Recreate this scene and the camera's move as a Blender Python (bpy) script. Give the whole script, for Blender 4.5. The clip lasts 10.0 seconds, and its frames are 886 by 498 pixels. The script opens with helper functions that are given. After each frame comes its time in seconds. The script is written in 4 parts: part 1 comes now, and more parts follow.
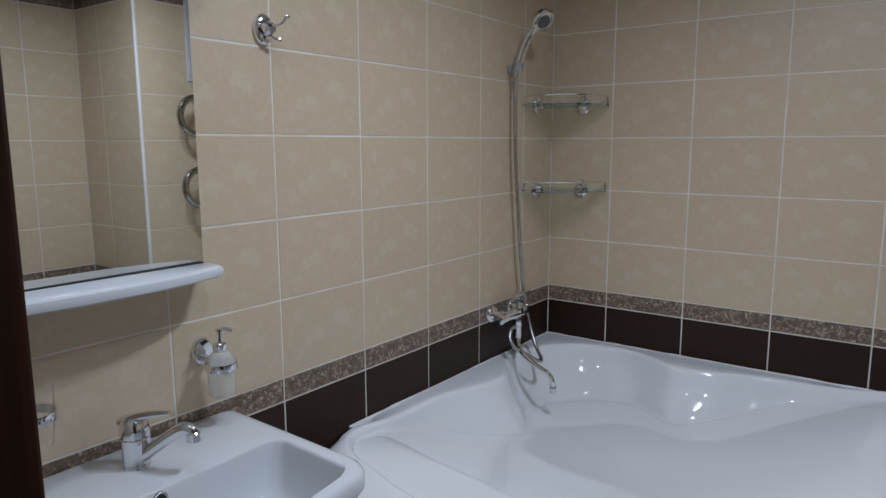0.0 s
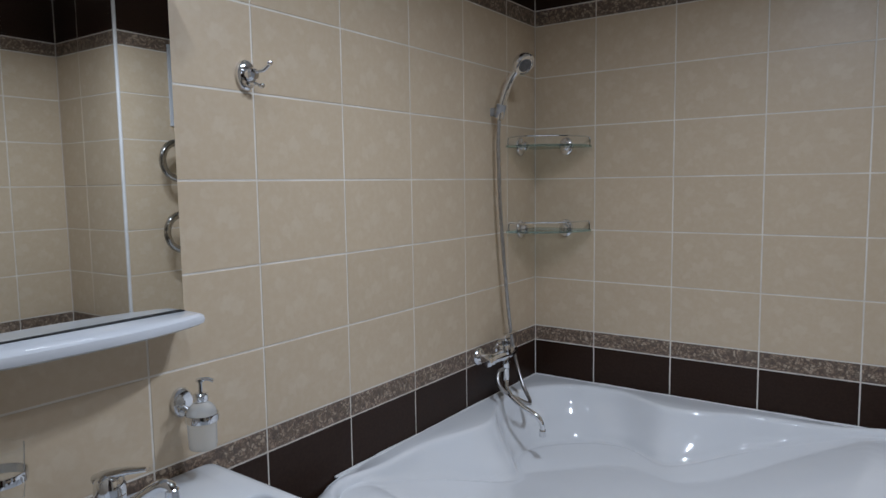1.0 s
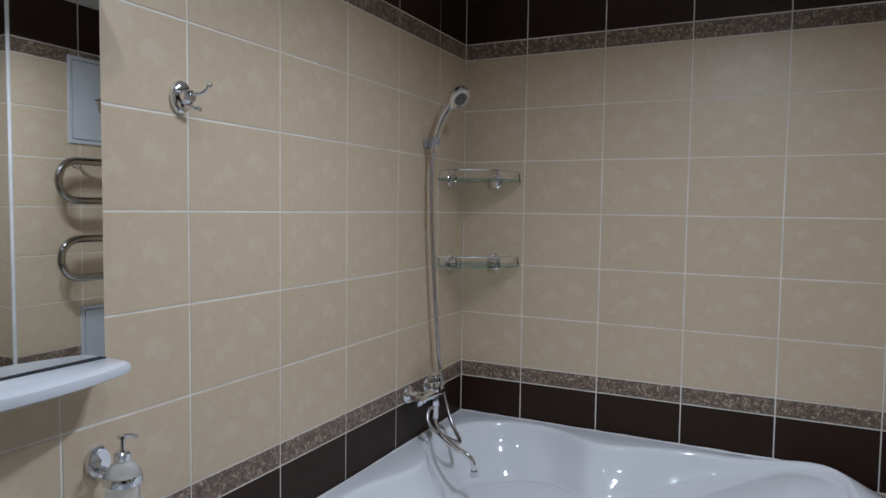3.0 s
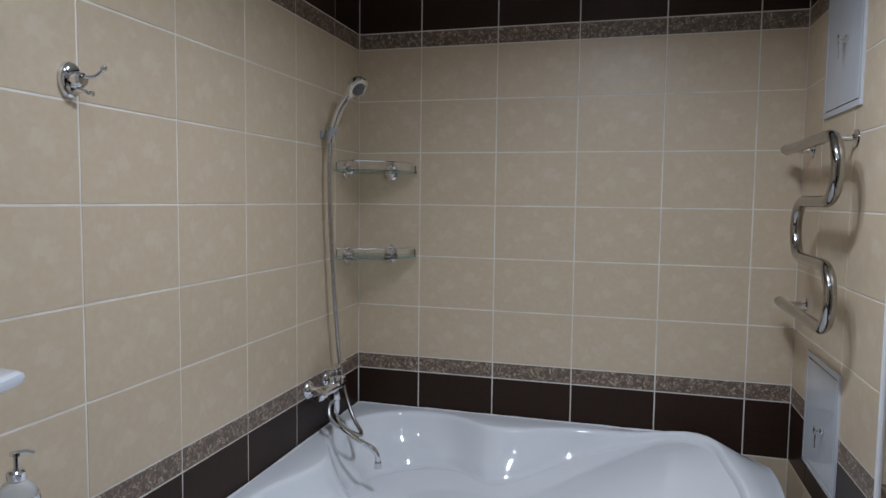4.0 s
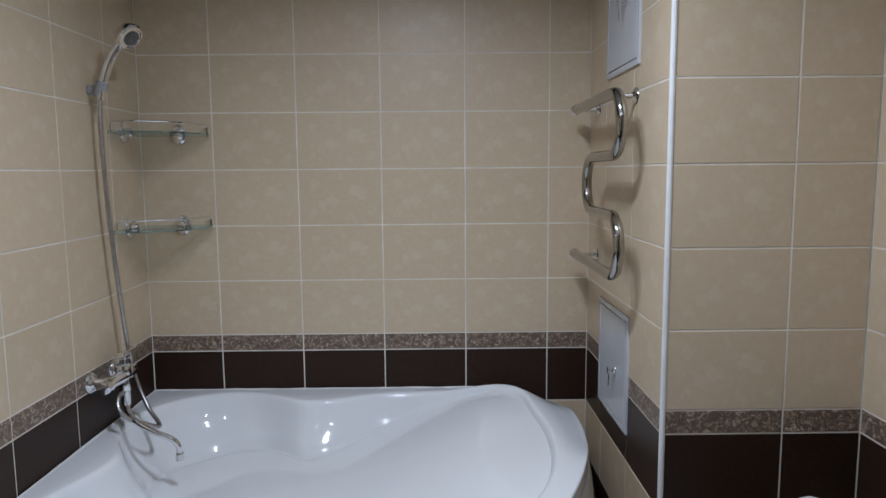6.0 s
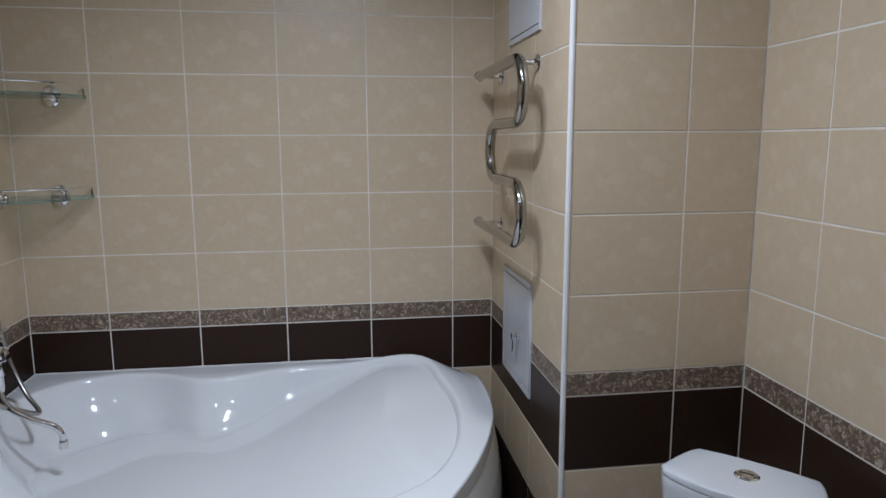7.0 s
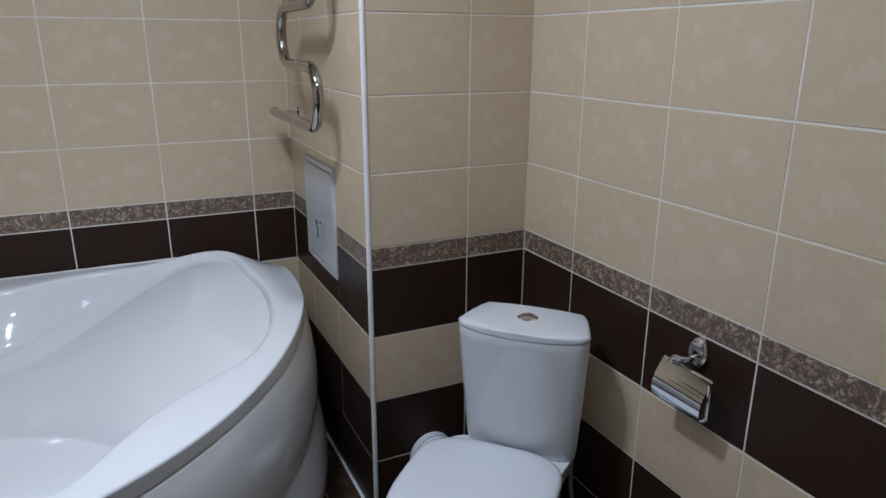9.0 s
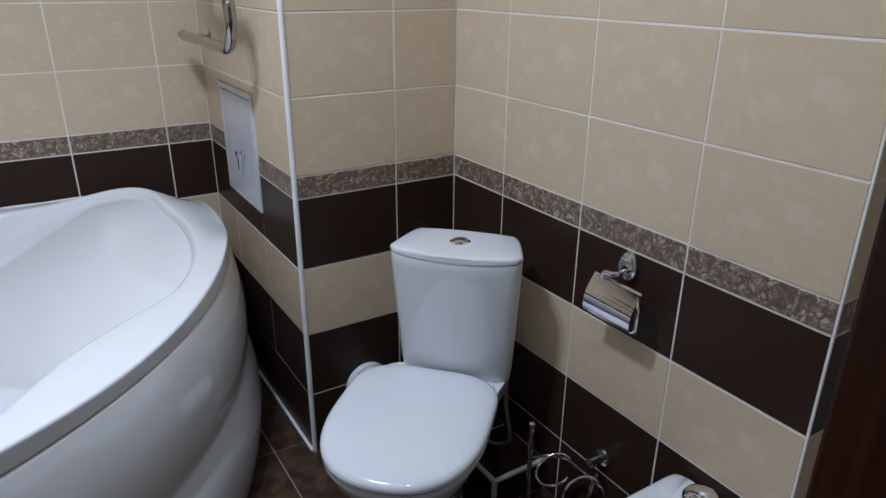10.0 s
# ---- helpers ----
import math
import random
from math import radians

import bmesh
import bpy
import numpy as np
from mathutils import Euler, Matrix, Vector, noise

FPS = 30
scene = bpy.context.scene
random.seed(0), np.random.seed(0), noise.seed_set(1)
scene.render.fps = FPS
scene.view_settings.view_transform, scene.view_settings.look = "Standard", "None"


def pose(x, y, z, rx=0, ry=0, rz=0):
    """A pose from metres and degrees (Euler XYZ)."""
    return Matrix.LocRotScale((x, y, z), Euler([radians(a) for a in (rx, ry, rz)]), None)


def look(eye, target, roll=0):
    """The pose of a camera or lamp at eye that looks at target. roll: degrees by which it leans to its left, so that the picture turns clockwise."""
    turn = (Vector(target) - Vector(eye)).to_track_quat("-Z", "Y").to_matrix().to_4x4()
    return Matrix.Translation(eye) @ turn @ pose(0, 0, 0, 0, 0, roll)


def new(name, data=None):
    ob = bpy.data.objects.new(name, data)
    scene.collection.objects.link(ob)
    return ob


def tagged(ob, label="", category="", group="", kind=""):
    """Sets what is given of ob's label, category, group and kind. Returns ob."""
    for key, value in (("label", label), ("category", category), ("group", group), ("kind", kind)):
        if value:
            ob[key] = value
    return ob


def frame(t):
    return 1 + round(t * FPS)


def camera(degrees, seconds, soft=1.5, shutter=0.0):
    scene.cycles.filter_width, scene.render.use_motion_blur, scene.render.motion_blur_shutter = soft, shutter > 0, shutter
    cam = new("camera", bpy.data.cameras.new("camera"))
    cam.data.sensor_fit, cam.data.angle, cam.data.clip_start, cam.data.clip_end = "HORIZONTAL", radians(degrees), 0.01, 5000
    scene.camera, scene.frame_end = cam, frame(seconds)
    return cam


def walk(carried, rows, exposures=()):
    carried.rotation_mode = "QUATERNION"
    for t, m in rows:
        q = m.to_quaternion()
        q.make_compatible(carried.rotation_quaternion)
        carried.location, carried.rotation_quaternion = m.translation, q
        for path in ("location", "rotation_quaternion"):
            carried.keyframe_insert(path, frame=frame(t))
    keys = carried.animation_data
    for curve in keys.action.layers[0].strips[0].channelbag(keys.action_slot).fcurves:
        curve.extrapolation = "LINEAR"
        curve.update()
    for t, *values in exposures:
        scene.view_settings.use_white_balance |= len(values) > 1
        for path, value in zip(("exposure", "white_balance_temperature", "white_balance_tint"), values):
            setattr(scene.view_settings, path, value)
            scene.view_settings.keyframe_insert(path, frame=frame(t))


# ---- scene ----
cam = camera(66.9, 10.0)
# the clip's own exposure, in stops, and its white balance
EXPOSURES = [(0, -0.53, 6500, 10), (2, -0.4, 6500, 10), (3.5, -0.44, 6500, 10), (5, -0.34, 6500, 10), (7.5, -0.27, 6480, 10), (8.5, -0.28, 6440, 10), (9.5, -0.15, 6410, 10), (10, -0.01, 6390, 10)]
PATH = [
    (0, (1.294, -2.499, 1.456), (0.119, -0.910, 1.148), -0.16),
    (0.5, (1.290, -2.493, 1.454), (0.133, -0.879, 1.217), -0.58),
    (1, (1.282, -2.486, 1.463), (0.136, -0.858, 1.271), -0.83),
    (1.5, (1.269, -2.486, 1.466), (0.130, -0.849, 1.320), -0.88),
    (2, (1.246, -2.478, 1.490), (0.131, -0.823, 1.364), -0.58),
    (3.5, (1.093, -2.505, 1.493), (0.379, -0.641, 1.366), 1.01),
    (4, (1.056, -2.528, 1.497), (0.523, -0.606, 1.352), 0.71),
    (4.5, (1.020, -2.548, 1.500), (0.669, -0.586, 1.331), 0.56),
    (5, (1.030, -2.547, 1.488), (0.832, -0.564, 1.321), 0.02),
    (6.5, (1.074, -2.407, 1.460), (1.210, -0.431, 1.184), -0.36),
    (7, (1.079, -2.407, 1.456), (1.365, -0.453, 1.139), -0.19),
    (7.5, (1.075, -2.436, 1.452), (1.502, -0.515, 1.094), -0.24),
    (8, (1.054, -2.458, 1.438), (1.656, -0.598, 1.020), 0.06),
    (8.5, (1.044, -2.471, 1.429), (1.760, -0.672, 0.929), 0.18),
    (9, (1.044, -2.489, 1.404), (1.875, -0.766, 0.819), 0.21),
    (9.5, (1.051, -2.481, 1.390), (1.972, -0.839, 0.715), 0.17),
    (10, (1.052, -2.468, 1.355), (2.039, -0.898, 0.605), 0.43),
]
walk(cam, [(t, look(eye, target, roll)) for t, eye, target, roll in PATH], EXPOSURES)


# ---- world, lamps, exposure ----
world = bpy.data.worlds.new("world")
scene.world = world
world.use_nodes = True
world.node_tree.nodes["Background"].inputs[0].default_value = (0.9, 0.95, 1.0, 1)
world.node_tree.nodes["Background"].inputs[1].default_value = 0.02
CEIL = 2.35
# the fourth lamp is an unseen fill, added to brighten bath panel and box front
LAMPS = ((0.96, -1.17, 9.7, 0.8), (1.05, -1.31, 9.7, 0.8), (0.42, -1.9, 2.0, 1.3), (1.34, -1.95, 3.8, 0.3))
for lx, ly, beam, side in LAMPS:
    # the reflector's wide beam and the bulb's light to the sides
    lamp = bpy.data.lights.new("downlight_reflector", "AREA")
    lamp.shape, lamp.size, lamp.energy, lamp.color = "DISK", 0.07, beam, (0.727, 0.83, 1.015)
    lamp.spread = radians(160)
    lo = new("downlight_reflector", lamp)
    lo.matrix_world = pose(lx, ly, CEIL - 0.03)
    lamp = bpy.data.lights.new("downlight_bulb", "POINT")
    lamp.shadow_soft_size, lamp.energy, lamp.color = 0.025, side, (0.727, 0.83, 1.015)
    lo = new("downlight_bulb", lamp)
    lo.matrix_world = pose(lx, ly, CEIL - 0.062)


# ---- materials ----
def mat(name, colour, rough=0.5, metal=0.0, spot=None, scale=20.0, amount=0.5, bump=0.0, bump_scale=80.0, detail=4.0, jitter=0.0, coat=0.0, shape="noise", low=0.4, high=0.6, rough2=None, shine=0.5):
    """A surface of one colour with soft spots of a second, a fine relief and a shade of its own for each piece."""
    m = bpy.data.materials.new(name)
    m.use_nodes = True
    nt = m.node_tree
    b = nt.nodes["Principled BSDF"]
    b.inputs["Roughness"].default_value, b.inputs["Metallic"].default_value = rough, metal
    b.inputs["Specular IOR Level"].default_value = shine
    b.inputs["Base Color"].default_value = (*colour, 1)
    b.inputs["Coat Weight"].default_value, b.inputs["Coat Roughness"].default_value = coat, 0.05
    tc = nt.nodes.new("ShaderNodeTexCoord")
    info = nt.nodes.new("ShaderNodeObjectInfo")
    mul = nt.nodes.new("ShaderNodeMath")
    mul.operation = "MULTIPLY"
    mul.inputs[1].default_value = 37.0
    nt.links.new(info.outputs["Random"], mul.inputs[0])
    add = nt.nodes.new("ShaderNodeVectorMath")
    nt.links.new(tc.outputs["Object"], add.inputs[0])
    nt.links.new(mul.outputs[0], add.inputs[1])
    if spot:
        if shape == "noise":
            tex = nt.nodes.new("ShaderNodeTexNoise")
            tex.inputs["Detail"].default_value = detail
            out = tex.outputs[0]
        else:
            tex = nt.nodes.new("ShaderNodeTexVoronoi")
            out = tex.outputs["Distance"]
        tex.inputs["Scale"].default_value = scale
        nt.links.new(add.outputs[0], tex.inputs["Vector"])
        ramp = nt.nodes.new("ShaderNodeMapRange")
        ramp.inputs["From Min"].default_value, ramp.inputs["From Max"].default_value = low, high
        ramp.inputs["To Max"].default_value = amount
        nt.links.new(out, ramp.inputs[0])
        mix = nt.nodes.new("ShaderNodeMix")
        mix.data_type = "RGBA"
        mix.inputs["A"].default_value, mix.inputs["B"].default_value = (*colour, 1), (*spot, 1)
        nt.links.new(ramp.outputs[0], mix.inputs["Factor"])
        last = mix.outputs["Result"]
        if jitter:
            hsv = nt.nodes.new("ShaderNodeHueSaturation")
            span = nt.nodes.new("ShaderNodeMapRange")
            span.inputs["To Min"].default_value, span.inputs["To Max"].default_value = 1 - jitter, 1 + jitter
            nt.links.new(info.outputs["Random"], span.inputs[0])
            nt.links.new(span.outputs[0], hsv.inputs["Value"])
            nt.links.new(last, hsv.inputs["Color"])
            last = hsv.outputs[0]
        nt.links.new(last, b.inputs["Base Color"])
        if rough2 is not None:
            rr = nt.nodes.new("ShaderNodeMapRange")
            rr.inputs["To Min"].default_value, rr.inputs["To Max"].default_value = rough, rough2
            nt.links.new(out, rr.inputs[0])
            nt.links.new(rr.outputs[0], b.inputs["Roughness"])
    if bump:
        n2 = nt.nodes.new("ShaderNodeTexNoise")
        n2.inputs["Scale"].default_value, n2.inputs["Detail"].default_value = bump_scale, 3
        nt.links.new(add.outputs[0], n2.inputs["Vector"])
        bp = nt.nodes.new("ShaderNodeBump")
        bp.inputs["Strength"].default_value, bp.inputs["Distance"].default_value = bump, 0.002
        nt.links.new(n2.outputs[0], bp.inputs["Height"])
        nt.links.new(bp.outputs[0], b.inputs["Normal"])
    return m


def border_material():
    """Relief border: pale petals and leaves on a dark ground."""
    m = mat("border_tile", (0.2, 0.15, 0.11), 0.38)
    nt = m.node_tree
    b = nt.nodes["Principled BSDF"]
    tc = next(n for n in nt.nodes if n.type == "VECT_MATH")
    warp = nt.nodes.new("ShaderNodeTexNoise")
    warp.inputs["Scale"].default_value = 26
    nt.links.new(tc.outputs[0], warp.inputs["Vector"])
    wmix = nt.nodes.new("ShaderNodeMix")
    wmix.data_type = "VECTOR"
    wmix.inputs["Factor"].default_value = 0.06
    nt.links.new(tc.outputs[0], wmix.inputs["A"])
    nt.links.new(warp.outputs["Color"], wmix.inputs["B"])
    cell = nt.nodes.new("ShaderNodeTexVoronoi")
    cell.inputs["Scale"].default_value = 88
    nt.links.new(wmix.outputs["Result"], cell.inputs["Vector"])
    stem = nt.nodes.new("ShaderNodeTexNoise")
    stem.inputs["Scale"].default_value, stem.inputs["Detail"].default_value = 70, 1
    nt.links.new(tc.outputs[0], stem.inputs["Vector"])
    off = nt.nodes.new("ShaderNodeMath")
    off.operation = "SUBTRACT"
    off.inputs[1].default_value = 0.5
    nt.links.new(stem.outputs[0], off.inputs[0])
    size = nt.nodes.new("ShaderNodeMath")
    size.operation = "ABSOLUTE"
    nt.links.new(off.outputs[0], size.inputs[0])
    line = nt.nodes.new("ShaderNodeMapRange")
    line.inputs["From Min"].default_value, line.inputs["From Max"].default_value = 0.006, 0.04
    nt.links.new(size.outputs[0], line.inputs[0])
    petal = nt.nodes.new("ShaderNodeMapRange")
    petal.interpolation_type = "SMOOTHSTEP"
    petal.inputs["From Min"].default_value, petal.inputs["From Max"].default_value = 0.3, 0.66
    petal.inputs["To Min"].default_value, petal.inputs["To Max"].default_value = 1, 0.2
    nt.links.new(cell.outputs["Distance"], petal.inputs[0])
    gap = nt.nodes.new("ShaderNodeMath")
    gap.operation = "MULTIPLY"
    nt.links.new(petal.outputs[0], gap.inputs[0])
    nt.links.new(line.outputs[0], gap.inputs[1])
    pick = nt.nodes.new("ShaderNodeValToRGB")
    pick.color_ramp.interpolation = "LINEAR"
    pick.color_ramp.elements[0].color, pick.color_ramp.elements[1].color = (0.2, 0.138, 0.098, 1), (0.5, 0.4, 0.3, 1)
    e = pick.color_ramp.elements.new(0.55)
    e.color = (0.33, 0.235, 0.165, 1)
    sep = nt.nodes.new("ShaderNodeSeparateColor")
    nt.links.new(cell.outputs["Color"], sep.inputs[0])
    nt.links.new(sep.outputs[0], pick.inputs[0])
    mix = nt.nodes.new("ShaderNodeMix")
    mix.data_type = "RGBA"
    mix.inputs["A"].default_value = (0.1, 0.07, 0.052, 1)
    nt.links.new(gap.outputs[0], mix.inputs["Factor"])
    nt.links.new(pick.outputs[0], mix.inputs["B"])
    nt.links.new(mix.outputs["Result"], b.inputs["Base Color"])
    bp = nt.nodes.new("ShaderNodeBump")
    bp.inputs["Strength"].default_value, bp.inputs["Distance"].default_value = 0.5, 0.002
    nt.links.new(gap.outputs[0], bp.inputs["Height"])
    nt.links.new(bp.outputs[0], b.inputs["Normal"])
    return m


def beige_material():
    """Matt beige tile: fine mottling and the same pale cloud print on every tile."""
    m = mat("beige_tile", (0.575, 0.456, 0.316), 0.36, spot=(0.63, 0.53, 0.395), scale=55, amount=0.35, detail=5.0, low=0.42, high=0.66, bump=0.05, bump_scale=40, jitter=0.02, rough2=0.42)
    nt = m.node_tree
    b = nt.nodes["Principled BSDF"]
    before = b.inputs["Base Color"].links[0].from_socket
    tc = next(n for n in nt.nodes if n.type == "TEX_COORD")
    wob = nt.nodes.new("ShaderNodeTexNoise")
    wob.inputs["Scale"].default_value, wob.inputs["Detail"].default_value = 45, 3
    nt.links.new(tc.outputs["Object"], wob.inputs["Vector"])
    shift = nt.nodes.new("ShaderNodeVectorMath")
    shift.operation = "MULTIPLY_ADD"
    shift.inputs[1].default_value, shift.inputs[2].default_value = (0.05, 0.05, 0), (-0.025, -0.025, 0)
    nt.links.new(wob.outputs["Color"], shift.inputs[0])
    moved = nt.nodes.new("ShaderNodeVectorMath")
    nt.links.new(tc.outputs["Object"], moved.inputs[0])
    nt.links.new(shift.outputs[0], moved.inputs[1])
    total = None
    for u, v, r, k in ((0.2, 0.125, 0.026, 1.0), (0.226, 0.108, 0.02, 0.8), (0.118, 0.086, 0.026, 0.8), (0.084, 0.072, 0.018, 0.7), (0.05, 0.042, 0.016, 0.6), (0.055, 0.15, 0.02, 0.7), (0.262, 0.046, 0.016, 0.6), (0.152, 0.17, 0.013, 0.6), (0.19, 0.03, 0.018, 0.5)):
        gap = nt.nodes.new("ShaderNodeVectorMath")
        gap.operation = "DISTANCE"
        gap.inputs[1].default_value = (u, v, 0)
        nt.links.new(moved.outputs[0], gap.inputs[0])
        fall = nt.nodes.new("ShaderNodeMapRange")
        fall.interpolation_type = "SMOOTHSTEP"
        fall.inputs["From Min"].default_value, fall.inputs["From Max"].default_value = r * 0.5, r * 1.1
        fall.inputs["To Min"].default_value, fall.inputs["To Max"].default_value = k, 0
        nt.links.new(gap.outputs["Value"], fall.inputs[0])
        if total:
            top = nt.nodes.new("ShaderNodeMath")
            top.operation = "MAXIMUM"
            nt.links.new(total, top.inputs[0])
            nt.links.new(fall.outputs[0], top.inputs[1])
            total = top.outputs[0]
        else:
            total = fall.outputs[0]
    share = nt.nodes.new("ShaderNodeMath")
    share.operation = "MULTIPLY"
    share.inputs[1].default_value = 0.29
    nt.links.new(total, share.inputs[0])
    mix = nt.nodes.new("ShaderNodeMix")
    mix.data_type = "RGBA"
    mix.inputs["B"].default_value = (0.71, 0.62, 0.49, 1)
    nt.links.new(share.outputs[0], mix.inputs["Factor"])
    nt.links.new(before, mix.inputs["A"])
    nt.links.new(mix.outputs["Result"], b.inputs["Base Color"])
    return m


def wood_material():
    m = mat("brown_wood", (0.055, 0.018, 0.008), 0.4, coat=0.05, shine=0.25)
    nt = m.node_tree
    b = nt.nodes["Principled BSDF"]
    tc = next(n for n in nt.nodes if n.type == "VECT_MATH")
    mp = nt.nodes.new("ShaderNodeMapping")
    mp.inputs["Scale"].default_value = (60, 60, 2.5)
    nt.links.new(tc.outputs[0], mp.inputs[0])
    n = nt.nodes.new("ShaderNodeTexNoise")
    n.inputs["Scale"].default_value, n.inputs["Detail"].default_value = 1.5, 6
    nt.links.new(mp.outputs[0], n.inputs["Vector"])
    r = nt.nodes.new("ShaderNodeValToRGB")
    r.color_ramp.elements[0].color, r.color_ramp.elements[1].color = (0.013, 0.0036, 0.0018, 1), (0.055, 0.016, 0.006, 1)
    r.color_ramp.elements[0].position, r.color_ramp.elements[1].position = 0.3, 0.75
    nt.links.new(n.outputs[0], r.inputs[0])
    nt.links.new(r.outputs[0], b.inputs["Base Color"])
    return m


def thin_glass(name, tint, rough, milk=0.0, milk_colour=(0.8, 0.8, 0.78), ior=1.45):
    """Thin glass: light passes tinted, the surface shines by Fresnel; milk is the share of white frosting."""
    m = bpy.data.materials.new(name)
    m.use_nodes = True
    nt = m.node_tree
    nt.nodes.remove(nt.nodes["Principled BSDF"])
    clear = nt.nodes.new("ShaderNodeBsdfTransparent")
    clear.inputs[0].default_value = (*tint, 1)
    white = nt.nodes.new("ShaderNodeBsdfTranslucent")
    face = nt.nodes.new("ShaderNodeBsdfDiffuse")
    noise_tex = nt.nodes.new("ShaderNodeTexNoise")
    noise_tex.inputs["Scale"].default_value = 60
    tone = nt.nodes.new("ShaderNodeMix")
    tone.data_type = "RGBA"
    tone.inputs["A"].default_value = (*milk_colour, 1)
    tone.inputs["B"].default_value = (*[c * 0.93 for c in milk_colour], 1)
    nt.links.new(noise_tex.outputs[0], tone.inputs["Factor"])
    for n in (white, face):
        nt.links.new(tone.outputs["Result"], n.inputs[0])
    body = nt.nodes.new("ShaderNodeMixShader")
    body.inputs[0].default_value = 0.5
    nt.links.new(white.outputs[0], body.inputs[1])
    nt.links.new(face.outputs[0], body.inputs[2])
    frost = nt.nodes.new("ShaderNodeMixShader")
    frost.inputs[0].default_value = milk
    nt.links.new(clear.outputs[0], frost.inputs[1])
    nt.links.new(body.outputs[0], frost.inputs[2])
    gloss = nt.nodes.new("ShaderNodeBsdfGlossy")
    gloss.inputs["Roughness"].default_value = rough
    fresnel = nt.nodes.new("ShaderNodeFresnel")
    fresnel.inputs[0].default_value = ior
    mix = nt.nodes.new("ShaderNodeMixShader")
    nt.links.new(fresnel.outputs[0], mix.inputs[0])
    nt.links.new(frost.outputs[0], mix.inputs[1])
    nt.links.new(gloss.outputs[0], mix.inputs[2])
    nt.links.new(mix.outputs[0], nt.nodes["Material Output"].inputs["Surface"])
    return m


BEIGE = beige_material()
DARK = mat("dark_brown_tile", (0.028, 0.0145, 0.0095), 0.3, shine=0.16, spot=(0.036, 0.0195, 0.013), scale=120, amount=0.8, bump=0.05, bump_scale=250, jitter=0.08, rough2=0.4)
BORDER = border_material()
GROUT = mat("pale_grout", (0.77, 0.73, 0.66), 0.8, spot=(0.62, 0.57, 0.5), scale=9, amount=0.6, bump=0.2)
FLOOR_TILE = mat("brown_floor_tile", (0.04, 0.022, 0.014), 0.25, spot=(0.085, 0.05, 0.033), scale=22, amount=0.8, bump=0.05, jitter=0.1)
FLOOR_GROUT = mat("floor_grout", (0.3, 0.23, 0.18), 0.8, spot=(0.2, 0.15, 0.12), scale=15)
TRIM = mat("white_trim", (0.78, 0.78, 0.78), 0.35, spot=(0.68, 0.67, 0.65), scale=12, amount=0.5)
ACRYLIC = mat("white_acrylic", (0.795, 0.815, 0.835), 0.06, spot=(0.775, 0.795, 0.815), scale=3, amount=0.6, coat=0.4)
CERAMIC = mat("white_ceramic", (0.67, 0.695, 0.72), 0.08, spot=(0.64, 0.665, 0.69), scale=4, amount=0.6, coat=0.5)
PLASTIC = mat("white_plastic", (0.67, 0.695, 0.73), 0.12, spot=(0.64, 0.665, 0.7), scale=6, amount=0.5)
GREY_PLASTIC = mat("grey_plastic", (0.33, 0.33, 0.33), 0.35, spot=(0.21, 0.21, 0.21), scale=30)
SPRAY = mat("dark_grey_plastic", (0.13, 0.13, 0.135), 0.3, spot=(0.07, 0.07, 0.075), scale=160, amount=0.9, shape="cells", low=0.2, high=0.5)
METAL_WHITE = mat("white_painted_metal", (0.56, 0.58, 0.61), 0.2, spot=(0.52, 0.54, 0.57), scale=8, amount=0.6, bump=0.03, bump_scale=200)
CHROME = mat("chrome", (0.8, 0.81, 0.83), 0.07, metal=1.0, spot=(0.7, 0.71, 0.73), scale=14, amount=0.5)
RAIL_STEEL = mat("polished_steel", (0.42, 0.4, 0.37), 0.1, metal=1.0, spot=(0.34, 0.325, 0.3), scale=10, amount=0.5)
STEEL = mat("brushed_steel_hose", (0.5, 0.49, 0.48), 0.32, metal=1.0, spot=(0.35, 0.34, 0.33), scale=60)
BLACK = mat("near_black", (0.012, 0.012, 0.013), 0.5, spot=(0.02, 0.02, 0.02), scale=40)
CEILING = mat("glossy_ceiling", (0.72, 0.72, 0.7), 0.18, spot=(0.68, 0.68, 0.66), scale=2, amount=0.4)
HALL = mat("hall_plaster", (0.42, 0.37, 0.3), 0.8, spot=(0.38, 0.33, 0.27), scale=6, bump=0.2)
WOOD = wood_material()
MIRROR = mat("mirror_silver", (0.86, 0.88, 0.87), 0.015, metal=1.0)
GLASS = thin_glass("clear_glass", (0.79, 0.82, 0.805), 0.02, 0.03, (0.6, 0.75, 0.7), 1.08)
GLASS_EDGE = thin_glass("glass_edge", (0.88, 0.95, 0.92), 0.06, 0.2, (0.55, 0.72, 0.66), 1.05)
FROSTED = thin_glass("frosted_glass", (0.95, 0.95, 0.93), 0.3, 0.55, (0.97, 0.97, 0.95), 1.12)
CUP_GLASS = thin_glass("tumbler_glass", (0.98, 0.985, 0.98), 0.3, 0.1, (0.88, 0.88, 0.85), 1.04)
GLOW = bpy.data.materials.new("lamp_glow")
GLOW.use_nodes = True
GLOW.node_tree.nodes["Principled BSDF"].inputs["Emission Color"].default_value = (1, 0.94, 0.86, 1)
GLOW.node_tree.nodes["Principled BSDF"].inputs["Emission Strength"].default_value = 6


# ---- mesh helpers ----
def finish(bm, name, material, sharp=35):
    bmesh.ops.recalc_face_normals(bm, faces=bm.faces)
    me = bpy.data.meshes.new(name)
    bm.to_mesh(me)
    bm.free()
    for p in me.polygons:
        p.use_smooth = True
    me.set_sharp_from_angle(angle=radians(20 if len(me.polygons) < 75 else sharp))
    me.materials.append(material)
    return me


